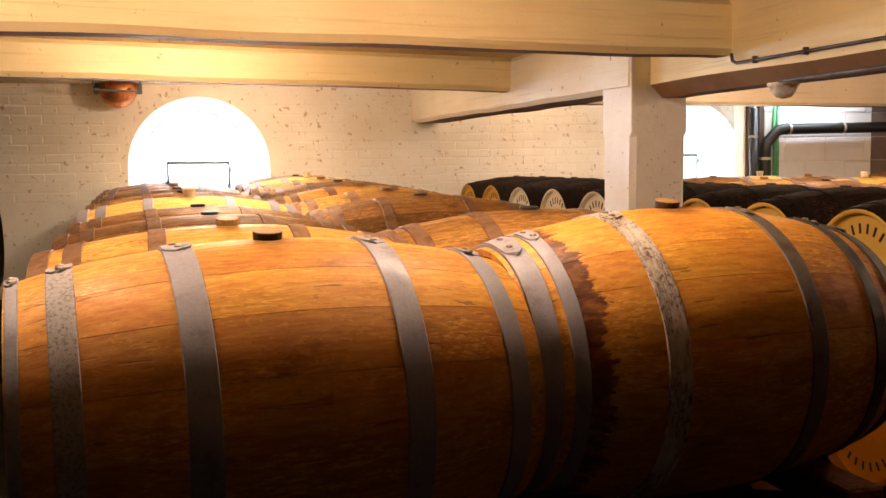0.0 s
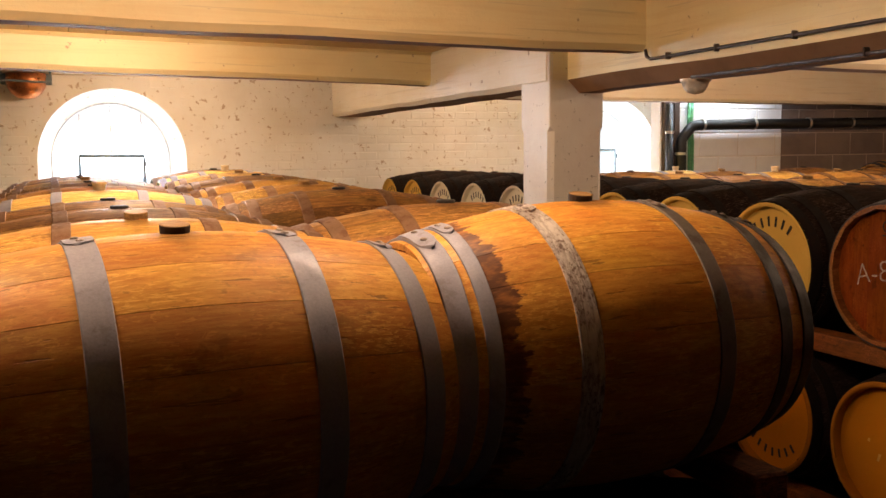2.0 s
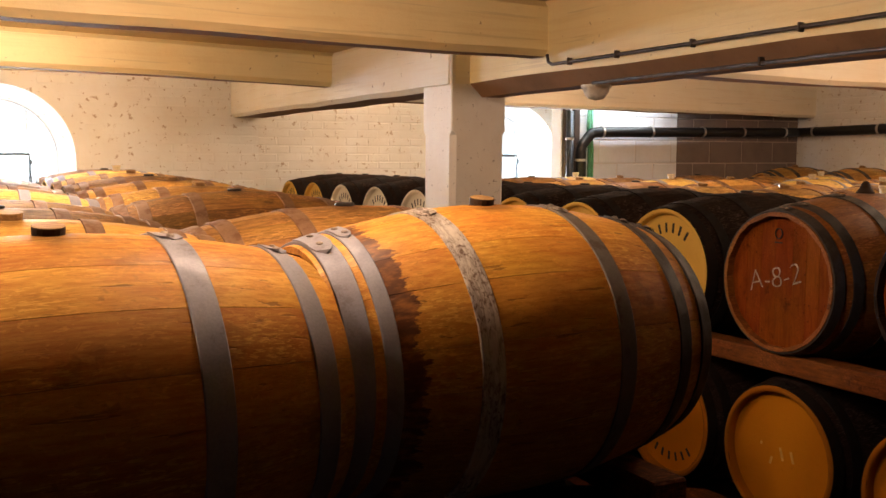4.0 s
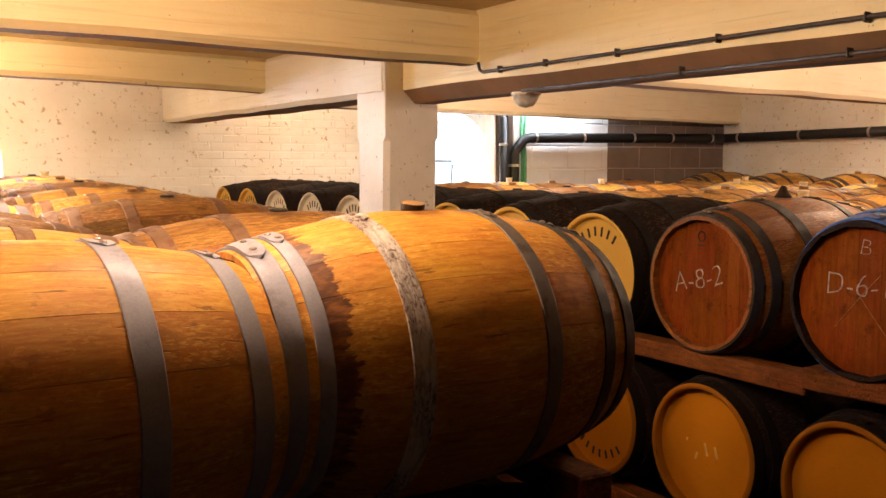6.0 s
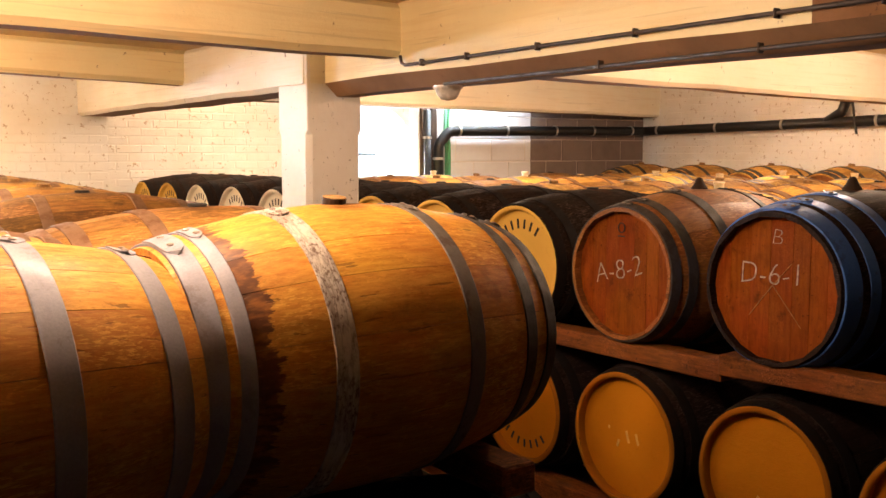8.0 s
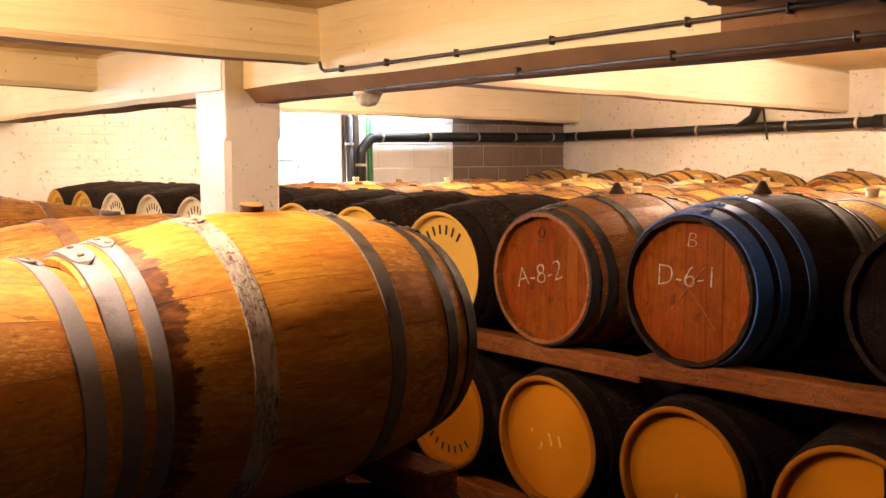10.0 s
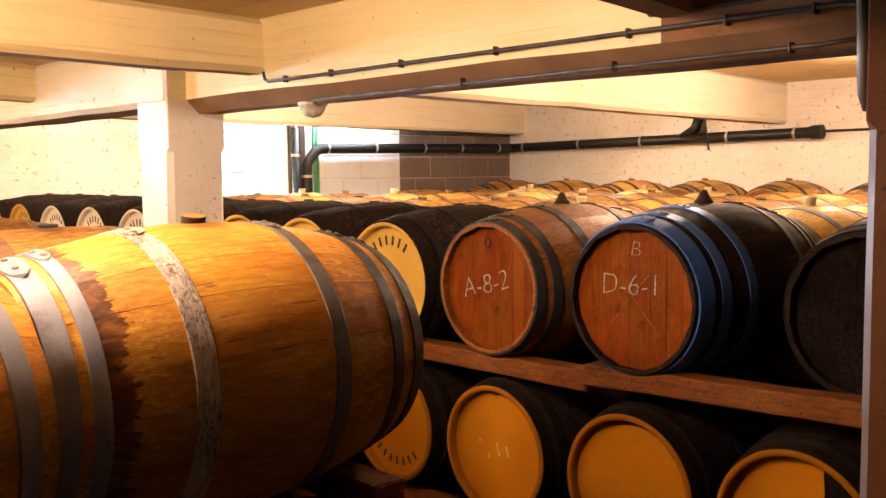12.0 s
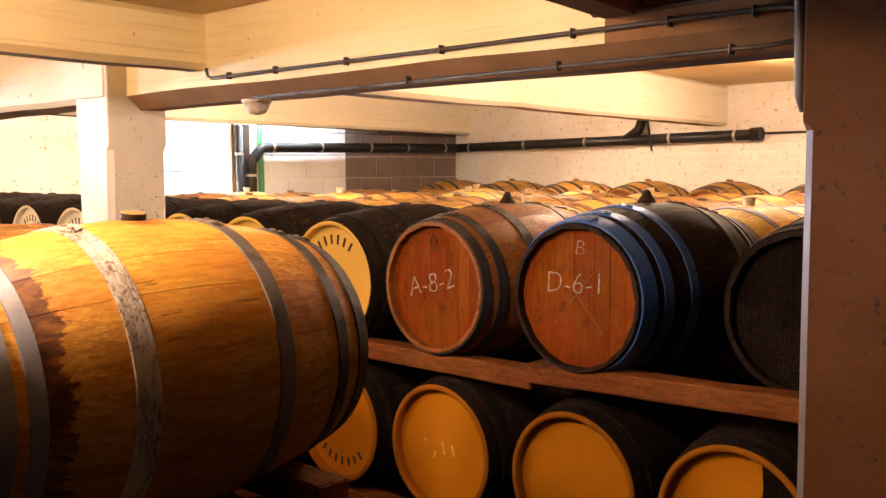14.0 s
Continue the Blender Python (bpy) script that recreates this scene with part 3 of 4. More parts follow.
def tab_bm(x, belly, width, angle, span=0.22):
    """The riveted overlap of a hoop: a second layer with a pointed tongue."""
    bm = bmesh.new()
    rows, n = [], 7
    for i in range(n + 1):
        a = angle + span * (i / n - 0.5)
        taper = 1.0 if i < n - 1 else (0.75 if i == n - 1 else 0.2)
        rows.append([bm.verts.new((px, -r * math.sin(a), belly + r * math.cos(a)))
                     for px, r in ((x - width / 2 * taper, swell(x - width / 2, belly) + 0.0035), (x - width / 2 * taper, swell(x - width / 2, belly) + 0.0068),
                                   (x + width / 2 * taper, swell(x + width / 2, belly) + 0.0068), (x + width / 2 * taper, swell(x + width / 2, belly) + 0.0035))])
    for p, q in zip(rows, rows[1:]):
        for k in range(3):
            bm.faces.new((p[k], p[k + 1], q[k + 1], q[k]))
    bm.faces.new(rows[0])
    bm.faces.new(rows[-1][::-1])
    bmesh.ops.recalc_face_normals(bm, faces=bm.faces)
    return bm


def rivet_bm(x, belly, angle, r=0.0085):
    bm = bmesh.new()
    rad = swell(x, belly) + 0.006
    rings = lathe(bm, [(0.0, r), (0.0025, r * 0.9), (0.0045, r * 0.55), (0.005, 0.0008)], 10, "Z")
    bm.faces.new(rings[-1])
    turn = Matrix.Translation((x, 0, belly)) @ Matrix.Rotation(angle, 4, "X") @ Matrix.Translation((0, 0, rad))
    bmesh.ops.transform(bm, matrix=turn, verts=bm.verts)
    return bm


def disc_bm(x, r, belly, facing, bowl=0.0, n=40):
    bm = bmesh.new()
    t = 0.022 * facing
    rings = []
    for px, rr in ((x - t, r), (x, r), (x, r * 0.96), (x + bowl * facing * 0.6, r * 0.5)):
        rings.append([bm.verts.new((px, -rr * math.sin(2 * math.pi * i / n), belly + rr * math.cos(2 * math.pi * i / n))) for i in range(n)])
    for p, q in zip(rings, rings[1:]):
        for i in range(n):
            bm.faces.new((p[i], p[(i + 1) % n], q[(i + 1) % n], q[i]))
    bm.faces.new(rings[0][::-1])
    bm.faces.new(rings[-1])
    bmesh.ops.recalc_face_normals(bm, faces=bm.faces)
    return bm


def head_boards(x, r, belly, facing, parent, material, rnd, n=7):
    """A head of upright boards, each one a piece."""
    w = [rnd.uniform(0.8, 1.2) for _ in range(n)]
    s, y = sum(w), -r
    for v in w:
        y1 = y + 2 * r * v / s
        bm = bmesh.new()
        steps, ring = 6, []
        ya, yb = y + 0.0006, y1 - 0.0006
        tops = [(ya + (yb - ya) * k / steps) for k in range(steps + 1)]
        pts = [(q, math.sqrt(max(r * r - q * q, 1e-6))) for q in tops] + [(q, -math.sqrt(max(r * r - q * q, 1e-6))) for q in reversed(tops)]
        proud = rnd.uniform(-0.0006, 0.0006)
        front = [bm.verts.new((x + proud, p[0], belly + p[1])) for p in pts]
        back = [bm.verts.new((x - 0.022 * facing, p[0], belly + p[1])) for p in pts]
        bm.faces.new(front)
        bm.faces.new(back[::-1])
        for i in range(len(pts)):
            j = (i + 1) % len(pts)
            bm.faces.new((front[i], front[j], back[j], back[i]))
        bmesh.ops.remove_doubles(bm, verts=bm.verts, dist=1e-5)
        bmesh.ops.recalc_face_normals(bm, faces=bm.faces)
        part("head_board", bm, material, parent)
        y = y1


def bung_bm(belly, kind, dx=0.0):
    bm = bmesh.new()
    z = 2 * belly
    prof = {"wood": [(z - 0.02, 0.027), (z + 0.013, 0.029), (z + 0.016, 0.0285), (z + 0.017, 0.026)],
            "flat": [(z - 0.02, 0.026), (z + 0.004, 0.028), (z + 0.007, 0.026), (z + 0.008, 0.02)],
            "cone": [(z - 0.02, 0.034), (z + 0.004, 0.034), (z + 0.02, 0.022), (z + 0.040, 0.013), (z + 0.046, 0.008)],
            "pale": [(z - 0.02, 0.024), (z + 0.020, 0.027), (z + 0.032, 0.032), (z + 0.037, 0.030)]}[kind]
    rings = lathe(bm, prof, 18, "Z")
    bm.faces.new(rings[-1])
    if kind == "wood":
        tip = Matrix.Translation((0, 0, z)) @ Matrix.Rotation(radians(9), 4, "X") @ Matrix.Translation((0, 0, -z))
        bmesh.ops.transform(bm, matrix=tip, verts=bm.verts)
    bmesh.ops.translate(bm, vec=(dx, 0, 0), verts=bm.verts)
    return bm


def chime_bm(belly, n=64):
    """The painted rim round a head: the ends of the staves and the croze inside."""
    bm, e = bmesh.new(), -LEN / 2
    lathe(bm, [(e + 0.034, R_HEAD - 0.0225), (e + 0.004, R_HEAD - 0.0225), (e - 0.0025, R_HEAD - 0.018), (e - 0.003, R_HEAD - 0.006), (e + 0.003, R_HEAD + 0.0005)], n)
    bmesh.ops.translate(bm, vec=(0, 0, belly), verts=bm.verts)
    return bm


def fine_barrel(m, label, stave_mat, hoop_mats, belly=R_BELLY, bung="wood", bung_mat=None, head_mat=None, painted=None, seed=1, staves=18,
                group="oak barrels on the rack", tab_angle=0.08, bung_x=0.0, widths=None, hoops=HOOPS, spans=None):
    """A barrel seen closely: each stave and head board a piece, riveted hoops, a bung."""
    rnd = random.Random(seed)
    b = thing("oak_barrel", m, label, "barrel", group)
    body = new("barrel_body")
    body.parent = b
    for a0, a1 in stave_angles(staves, rnd):
        bm = bmesh.new()
        stave_bm(bm, a0, a1, belly, 16, sub=4)
        part("stave", bm, stave_mat, body)
    for i, x in enumerate(hoops):
        w = (widths or (0.042, 0.044, 0.052, 0.052, 0.044, 0.042))[i]
        h = part("hoop", hoop_bm(x, belly, w, 72, wave=0.0015), hoop_mats[i], b, smooth=False)
        ang = tab_angle + rnd.uniform(-0.05, 0.05)
        span = spans[i] if spans else 0.22
        part("hoop_overlap", tab_bm(x, belly, w * 0.98, ang, span), hoop_mats[i], h)
        for da in (-0.25 * span, 0.2 * span):
            part("rivet", rivet_bm(x + rnd.uniform(-0.004, 0.004), belly, ang + da), hoop_mats[i] if hoop_mats[i] is M_STEEL_BLACK else M_RIVET, h)
    for side in (-1, 1):
        hx, hr = side * (LEN / 2 - 0.035), R_HEAD - 0.014
        if painted:
            part("head", disc_bm(hx, hr, belly, side), painted, b)
            if side < 0:
                part("chime", chime_bm(belly), M_CHIME_YELLOW, b, "yellow painted barrel rim", smooth=True)
        else:
            hd = new("head")
            hd.parent = b
            head_boards(hx, hr, belly, side, hd, head_mat or M_HEAD_RED, rnd)
    bg = part("bung", bung_bm(belly, bung, bung_x), bung_mat or M_BUNG, b)
    bg.data.materials.append(M_BUNG_SIDE)
    for p in bg.data.polygons:
        p.material_index = 0 if p.normal.z > 0.7 else 1
    return b


def plain_barrel(m, label, body_mat, hoop_mat, head_mat, bung, bung_mat, group, seed, belly=R_BELLY, marks=False):
    """A barrel seen further off: staves in one body, six hoops, two heads, a bung."""
    rnd = random.Random(seed)
    b = thing("oak_barrel", m, label, "barrel", group)
    if body_mat is M_BODY[3]:
        bm = bmesh.new()
        rings = lathe(bm, [(-LEN / 2, R_HEAD - 0.02)] + [(LEN * (k / 14 - 0.5), swell(LEN * (k / 14 - 0.5), belly)) for k in range(15)] + [(LEN / 2, R_HEAD - 0.02), (LEN / 2 - 0.04, R_HEAD - 0.02)], 44)
        bmesh.ops.translate(bm, vec=(0, 0, belly), verts=bm.verts)
        bmesh.ops.recalc_face_normals(bm, faces=bm.faces)
        part("barrel_body", bm, body_mat, b)
    else:
        body = new("barrel_body")
        body.parent = b
        for a0, a1 in stave_angles(22, rnd):
            bm = bmesh.new()
            stave_bm(bm, a0, a1, belly, 8, sub=2)
            part("stave", bm, body_mat, body)
    for x in HOOPS:
        part("hoop", hoop_bm(x, belly, 0.044, 40), hoop_mat, b)
    for side in (-1, 1):
        hd = part("head", disc_bm(side * (LEN / 2 - 0.03), R_HEAD - 0.014, belly, side), head_mat, b)
        if marks and side < 0:
            part("chime", chime_bm(belly, 40), head_mat, b, smooth=True)
            stencil(hd, side * (LEN / 2 - 0.03) - 0.001, belly)
    part("bung", bung_bm(belly, bung), bung_mat, b)
    return b


def stencil(head, x, belly, upper=True, lower=True, material=None):
    """Rings of plain bars where the head carries stencilled marks."""
    arcs = ([(1, 6)] if upper else []) + ([(-1, 7)] if lower else [])
    for side, n in arcs:
        for i in range(n):
            a = (i - (n - 1) / 2) * 0.24
            bm = bmesh.new()
            h = 0.042 if side > 0 else 0.036
            box(bm, (-0.0012, -0.0055, -h / 2), (0.0012, 0.0055, h / 2))
            turn = Matrix.Rotation(a if side > 0 else -a + math.pi, 4, "X") @ Matrix.Translation((0, 0, 0.178))
            bmesh.ops.transform(bm, matrix=Matrix.Translation((x, 0, belly)) @ turn, verts=bm.verts)
            part("stencil_mark", bm, material or M_INK, head)


def chalk(text, head, x, y, z, size, tilt=0.0, material=None):
    """Handwritten chalk, with the built-in font, flat on a head that faces -x."""
    cu = bpy.data.curves.new("chalk_mark", "FONT")
    cu.body, cu.size, cu.extrude, cu.align_x, cu.offset, cu.shear = text, size, 0.0006, "CENTER", -0.0024, 0.1
    tmp = bpy.data.objects.new("chalk_tmp", cu)
    me = bpy.data.meshes.new_from_object(tmp)
    bpy.data.objects.remove(tmp)
    me.materials.clear()
    for v in me.vertices:
        v.co.x += 0.0045 * noise.noise(v.co * 30) + 0.004 * noise.noise(v.co * 9)
        v.co.y += 0.0045 * noise.noise(v.co * 30 + Vector((9, 2, 0))) + 0.009 * noise.noise(v.co * 7 + Vector((1, 5, 0)))
    me.materials.append(material or M_CHALK)
    ob = new("chalk_mark", me)
    ob.parent = head
    ob.matrix_basis = Matrix.Translation((x, y, z)) @ Matrix.Rotation(radians(tilt), 4, "X") @ Matrix.Rotation(radians(-90), 4, "Z") @ Matrix.Rotation(radians(90), 4, "X")
    return ob


def at(x, y, top, belly=R_BELLY, turn=0.0, lean=0.0):
    """A barrel's pose by the top of its belly."""
    return pose(x, y, top - 2 * belly, 0, lean, turn)


S, W, D, B, N = M_STEEL, M_STEEL_WORN, M_STEEL_DARK, M_STEEL_BLUE_LIT, M_STEEL_BROWN
BIG = 0.335
# the two barrels in front
fine_barrel(at(0.20, 1.745, 1.497, turn=5.0), "golden oak barrel with galvanised hoops and a wooden bung", M_STAVE, (S, M_STEEL_FROST, S, S, S, S), seed=3, hoops=(-0.458, -0.378, -0.175, 0.200, 0.410), widths=(0.022, 0.046, 0.054, 0.054, 0.044))
fine_barrel(at(1.146, 1.85, 1.525, BIG, turn=2.5), "golden oak barrel with corroded hoops and a dark wine stain", M_STAVE_STAINED, (S, S, W, M_STEEL_DULL, D, D), belly=BIG, seed=8, bung_x=-0.008,
            hoops=(-0.438, -0.380, -0.182, 0.162, 0.362, 0.445), spans=(0.50, 0.30, 0.22, 0.22, 0.22, 0.22), tab_angle=0.16, widths=(0.046, 0.031, 0.050, 0.046, 0.042, 0.042))

# the row that faces the aisle
HX = 2.75 + LEN / 2
a8 = fine_barrel(at(HX, 2.47, 1.497), "russet oak barrel chalked A-8-2 on its head", M_STAVE_RED, (D, D, D, D, D, D), bung="cone", bung_mat=M_BUNG_DARK, seed=12,
                 group="barrels along the aisle")
d6 = fine_barrel(at(HX, 1.79, 1.513), "dark oak barrel chalked D-6-1, cool light coloured into its hoops", M_STAVE_DARK, (B, B, B, D, D, D), bung="cone", bung_mat=M_BUNG_DARK, seed=15,
                 group="barrels along the aisle", hoops=(-0.420, -0.33, -0.19, 0.19, 0.37, 0.445), widths=(0.068, 0.046, 0.046, 0.046, 0.044, 0.042))
# the shade beside the column is put into black staves, head and hoops
dk = fine_barrel(at(HX + 0.2, 1.07, 1.505), "oak barrel beside a column, its shaded head and staves coloured black", M_STAVE_DARK, (M_STEEL_BLACK,) * 6, head_mat=M_HEAD_DARK, seed=17,
                 group="barrels along the aisle", bung="flat", bung_mat=M_BUNG_DARK)
HF = -LEN / 2 + 0.035 - 0.002


def front_head(b):
    return next(c for c in b.children if c.name.startswith("head"))


chalk("A-8-2", front_head(a8), HF, 0.028, R_BELLY - 0.025, 0.112, -13)
chalk("D-6-1", front_head(d6), HF, 0.02, R_BELLY + 0.012, 0.106, -3)
chalk("B", front_head(d6), HF, 0.0, R_BELLY + 0.15, 0.075, 0)

LOW = 0.525 + R_BELLY
lower = []
for y, mat, label, seed in ((3.06, M_HEAD_YELLOW, "blackened barrel with a yellow head and stencilled marks", 21),
                            (2.44, M_HEAD_YELLOW, "blackened barrel with a plain yellow painted head", 22),
                            (1.80, M_HEAD_YELLOW, "blackened barrel with a plain yellow painted head", 23),
                            (1.19, M_HEAD_YELLOW, "blackened barrel with a half-worn yellow painted head", 24)):
    lower.append(fine_barrel(at(HX, y, LOW), label, M_STAVE_DARK, (M_STEEL_BLACK,) * 6, painted=mat, seed=seed, group="barrels along the aisle", bung="flat"))
for b, marks in ((lower[1], ((0.10, 0.02, 0.012), (0.05, -0.035, 0.03), (0.0, 0.0, 0.05), (-0.05, 0.0, 0.045))), (lower[2], ((0.04, -0.09, 0.06), (-0.02, -0.10, 0.05), (-0.08, -0.10, 0.05)))):
    for y, z, h in marks:
        bm = bmesh.new()
        box(bm, (-0.0008, -0.005, -h / 2), (0.0008, 0.005, h / 2), 0, pose(-LEN / 2 + 0.034, y, R_BELLY + z, 18 * (1 if y > 0 else -1)))
        part("chalk_stroke", bm, M_CHALK_FAINT, front_head(b))
bm = bmesh.new()
pts = [(-0.075, 0.2355)] + [(0.246 * math.sin(a), 0.246 * math.cos(a)) for a in (-0.31 - 0.16 * k for k in range(1, 17))] + [(-0.068, -0.2365), (-0.080, -0.1), (-0.070, 0.03), (-0.082, 0.14)]
for x, flip in ((-LEN / 2 + 0.0338, -1), (-LEN / 2 + 0.0360, 1)):
    bm.faces.new([bm.verts.new((x, p[0], R_BELLY + p[1])) for p in pts][::flip])
part("bare_patch", bm, M_HEAD_DARK, front_head(lower[3]), "bare dark wood where paint is missing")
for dy0, dz0, dy1, dz1 in ((-0.10, -0.10, -0.02, 0.0), (-0.02, 0.0, 0.06, 0.09), (0.10, -0.12, -0.01, 0.01)):
    part("chalk_stroke", tube(bmesh.new(), [(HF, -dy0, R_BELLY + dz0), (HF, -dy1, R_BELLY + dz1)], 0.0014, 5), M_CHALK_RUBBED, front_head(d6))
ring = tube(bmesh.new(), [(HF, 0.02 + 0.017 * math.cos(k * 0.5), R_BELLY + 0.178 + 0.019 * math.sin(k * 0.5)) for k in range(14)], 0.0022, 5)
part("brand_mark", ring, M_INK, front_head(a8))
bm = bmesh.new()
box(bm, (HF - 0.0008, 0.002, R_BELLY + 0.142), (HF + 0.0008, 0.038, R_BELLY + 0.147))
part("brand_mark", bm, M_INK, front_head(a8))
stencil(front_head(lower[0]), -LEN / 2 + 0.035 - 0.001, R_BELLY, True, True)


# plain kinds, built once and copied
def kinds(group):
    out = {}
    spec = {"golden": (M_BODY[0], N, M_HEAD_OAK, "wood", M_BUNG, "golden oak barrel with brown iron hoops"),
            # dark head boards carry the shade on these barrel ends
            "brown": (M_BODY[1], N, M_HEAD_DARK, "flat", M_BUNG_DARK, "brown oak barrel with rust-brown hoops"),
            "pale": (M_BODY[2], M_STEEL, M_HEAD_OAK, "pale", M_BUNG_PALE, "pale oak barrel with steel hoops and a pale bung"),
            "striped": (M_BODY[0], D, M_HEAD_OAK, "wood", M_BUNG, "orange oak barrel with dark iron hoops by the wall"),
            "black": (M_BODY[3], M_STEEL_BLACK, M_HEAD_DARK, "flat", M_BUNG_DARK, "blackened oak barrel with dark hoops"),
            "black_yellow": (M_BODY[3], M_STEEL_BLACK, M_HEAD_PALE, "flat", M_BUNG_DARK, "blackened barrel with a pale yellow stencilled head"),
            "black_cream": (M_BODY[3], M_STEEL_BLACK, M_HEAD_CREAM, "flat", M_BUNG_DARK, "blackened barrel with a cream stencilled head")}
    for i, (k, (body, hoop, head, bung, bmat, label)) in enumerate(spec.items()):
        out[k] = [label, body, hoop, head, bung, bmat, 40 + i, k in ("black_yellow", "black_cream")]
    return out


KIND = kinds("")
MADE = {}


def put_barrel(kind, m, group):
    if kind in MADE:
        return tagged(copy_thing(MADE[kind], m), group=group)
    label, body, hoop, head, bung, bmat, seed, marks = KIND[kind]
    MADE[kind] = plain_barrel(m, label, body, hoop, head, bung, bmat, group, seed, marks=marks)
    return MADE[kind]


rnd = random.Random(5)
PITCH = 0.645
# aisle row, beyond the near ones
for i, y in enumerate((3.09, 3.72, 4.30, 4.89, 5.50, 6.14, 6.79, 7.42, 8.02)):
    kind = "black_yellow" if i < 3 or i > 6 else "black_cream"
    put_barrel(kind, at(HX, y, 1.478 + 0.004 * rnd.uniform(-1, 1), turn=rnd.uniform(-1, 1)), "barrels along the aisle")
for i, y in enumerate((3.74, 4.38, 5.02, 5.66, 6.30, 6.94, 7.58)):
    put_barrel("black_yellow", at(HX, y, LOW), "barrels along the aisle")
# row behind the golden barrel, running to the end wall
for i, (y, top, kind) in enumerate(((2.385, 1.487, "golden"), (3.02, 1.482, "brown"), (3.66, 1.480, "brown"), (4.30, 1.497, "pale"), (4.94, 1.497, "brown"),
                                    (5.58, 1.50, "brown"), (6.22, 1.50, "golden"), (6.86, 1.50, "brown"), (7.50, 1.50, "brown"))):
    put_barrel(kind, at(0.176 - 0.004 * i, y, top, turn=rnd.uniform(-1.5, 1.5)), "barrels in the window row")
# row behind the stained barrel
for i, (y, top, kind) in enumerate(((2.50, 1.495, "brown"), (3.70, 1.497, "brown"), (4.34, 1.50, "golden"), (4.98, 1.51, "golden"), (5.62, 1.52, "brown"),
                                    (6.26, 1.525, "golden"), (6.90, 1.53, "pale"), (7.52, 1.53, "brown"))):
    put_barrel(kind, at(1.06 + 0.01 * i, y, top, turn=rnd.uniform(-2, 2)), "barrels in the middle row")
# lower tier under both rows
for x in (0.195, 1.155):
    for i in range(10):
        put_barrel("black", at(x, 1.76 + 0.64 * i, LOW), "barrels of the lower tier")
put_barrel("black", at(-1.40, 6.5, 1.46), "barrels in the side row")
put_barrel("black", at(-1.40, 6.5, LOW), "barrels of the lower tier")
# rows across the right-hand bay
for r, x in enumerate((4.20, 5.16, 6.12, 7.08)):
    y = 1.2 + 0.1 * r
    while y < (8.1 if x + LEN / 2 < 5.2 else 7.2):
        k = rnd.choice(("golden", "pale", "golden", "brown")) if y < 5.5 else rnd.choice(("brown", "golden", "pale"))
        put_barrel(k, at(x, y, 1.462 + rnd.uniform(-0.012, 0.012), turn=rnd.uniform(-1.5, 1.5)), "barrels in the side bay")
        put_barrel("black", at(x, y, LOW), "barrels of the lower tier")
        y += PITCH
for y in (7.08 - 0.82 * i for i in range(7)):
    put_barrel("striped", at(7.93, y, 1.535, turn=rnd.uniform(-2, 2)), "barrels by the side wall")
    put_barrel("black", at(7.93, y, LOW), "barrels of the lower tier")


# ---- racks ----
def rail(x, y0, y1, z0, z1, label, w=0.05, z0b=None):
    bm = bmesh.new()
    box(bm, (-w, 0, 0), (w, y1 - y0, z1 - z0), 0.006)
    cuts = [e for e in bm.edges if abs((e.verts[0].co - e.verts[1].co).y) > 0.5]
    bmesh.ops.subdivide_edges(bm, edges=cuts, cuts=12, use_grid_fill=True)
    for v in bm.verts:
        v.co += Vector((noise.noise(v.co * 4), 0, noise.noise(v.co * 4 + Vector((3, 3, 3))))) * 0.004
    ob = tagged(new("rack_rail", mesh_of("rack_rail", bm, M_RAIL)), label, "timber rail", "rack timbers")
    ob.matrix_basis = Matrix.Translation((x, y0, z0)) @ Matrix.Rotation(radians(-1.6) if z0b else 0, 4, "X")
    return ob


RAILS = "rough-sawn timber rail laid across the lower barrels"
rail(2.815, 0.78, 2.0, 0.895, 0.97, RAILS, z0b=True)
rail(2.83, 2.0, 4.6, 0.83, 0.905, RAILS)
rail(2.83, 4.6, 8.3, 0.83, 0.905, RAILS)
rail(3.55, 0.78, 8.3, 0.83, 0.905, RAILS)
for x in (-0.12, 0.51, 0.82, 1.47):
    rail(x, 1.56, 7.85, 0.83, 0.905, RAILS)
for x in (3.90, 4.50, 4.86, 5.46, 5.82, 6.42, 6.78, 7.38, 7.66, 8.2):
    rail(x, 0.8, 7.45, 0.83, 0.905, RAILS)
for x in (-1.7, -1.1):
    rail(x, 5.9, 7.1, 0.83, 0.9, RAILS)
FLOOR_RAIL = "low timber bearer under the bottom tier of barrels"
for x in (-0.12, 0.51, 0.82, 1.47, 2.83, 3.55, 3.90, 4.50, 4.86, 5.46, 5.82, 6.42, 6.78, 7.38, 7.66, 8.2):
    rail(x, 0.8, 7.45, 0.0, 0.225, FLOOR_RAIL)
for x in (-1.7, -1.1):
    rail(x, 5.9, 7.1, 0.0, 0.225, FLOOR_RAIL)




# ---- pipes, conduits, lamps ----
def pipe_clip(parent, p, r, axis):
    bm = bmesh.new()
    rings = lathe(bm, [(-0.012, r), (-0.012, r + 0.006), (0.012, r + 0.006), (0.012, r)], 18, axis)
    bmesh.ops.translate(bm, vec=p, verts=bm.verts)
    return part("pipe_clip", bm, M_CLIP, parent, "bright zinc clip")


drain = thing("drain_pipe", pose(0, 0, 0), "black plastic drain pipe clipped along two walls", "pipe")
PY = BLOCK_Y - 0.085
PX = RIGHT - 0.085
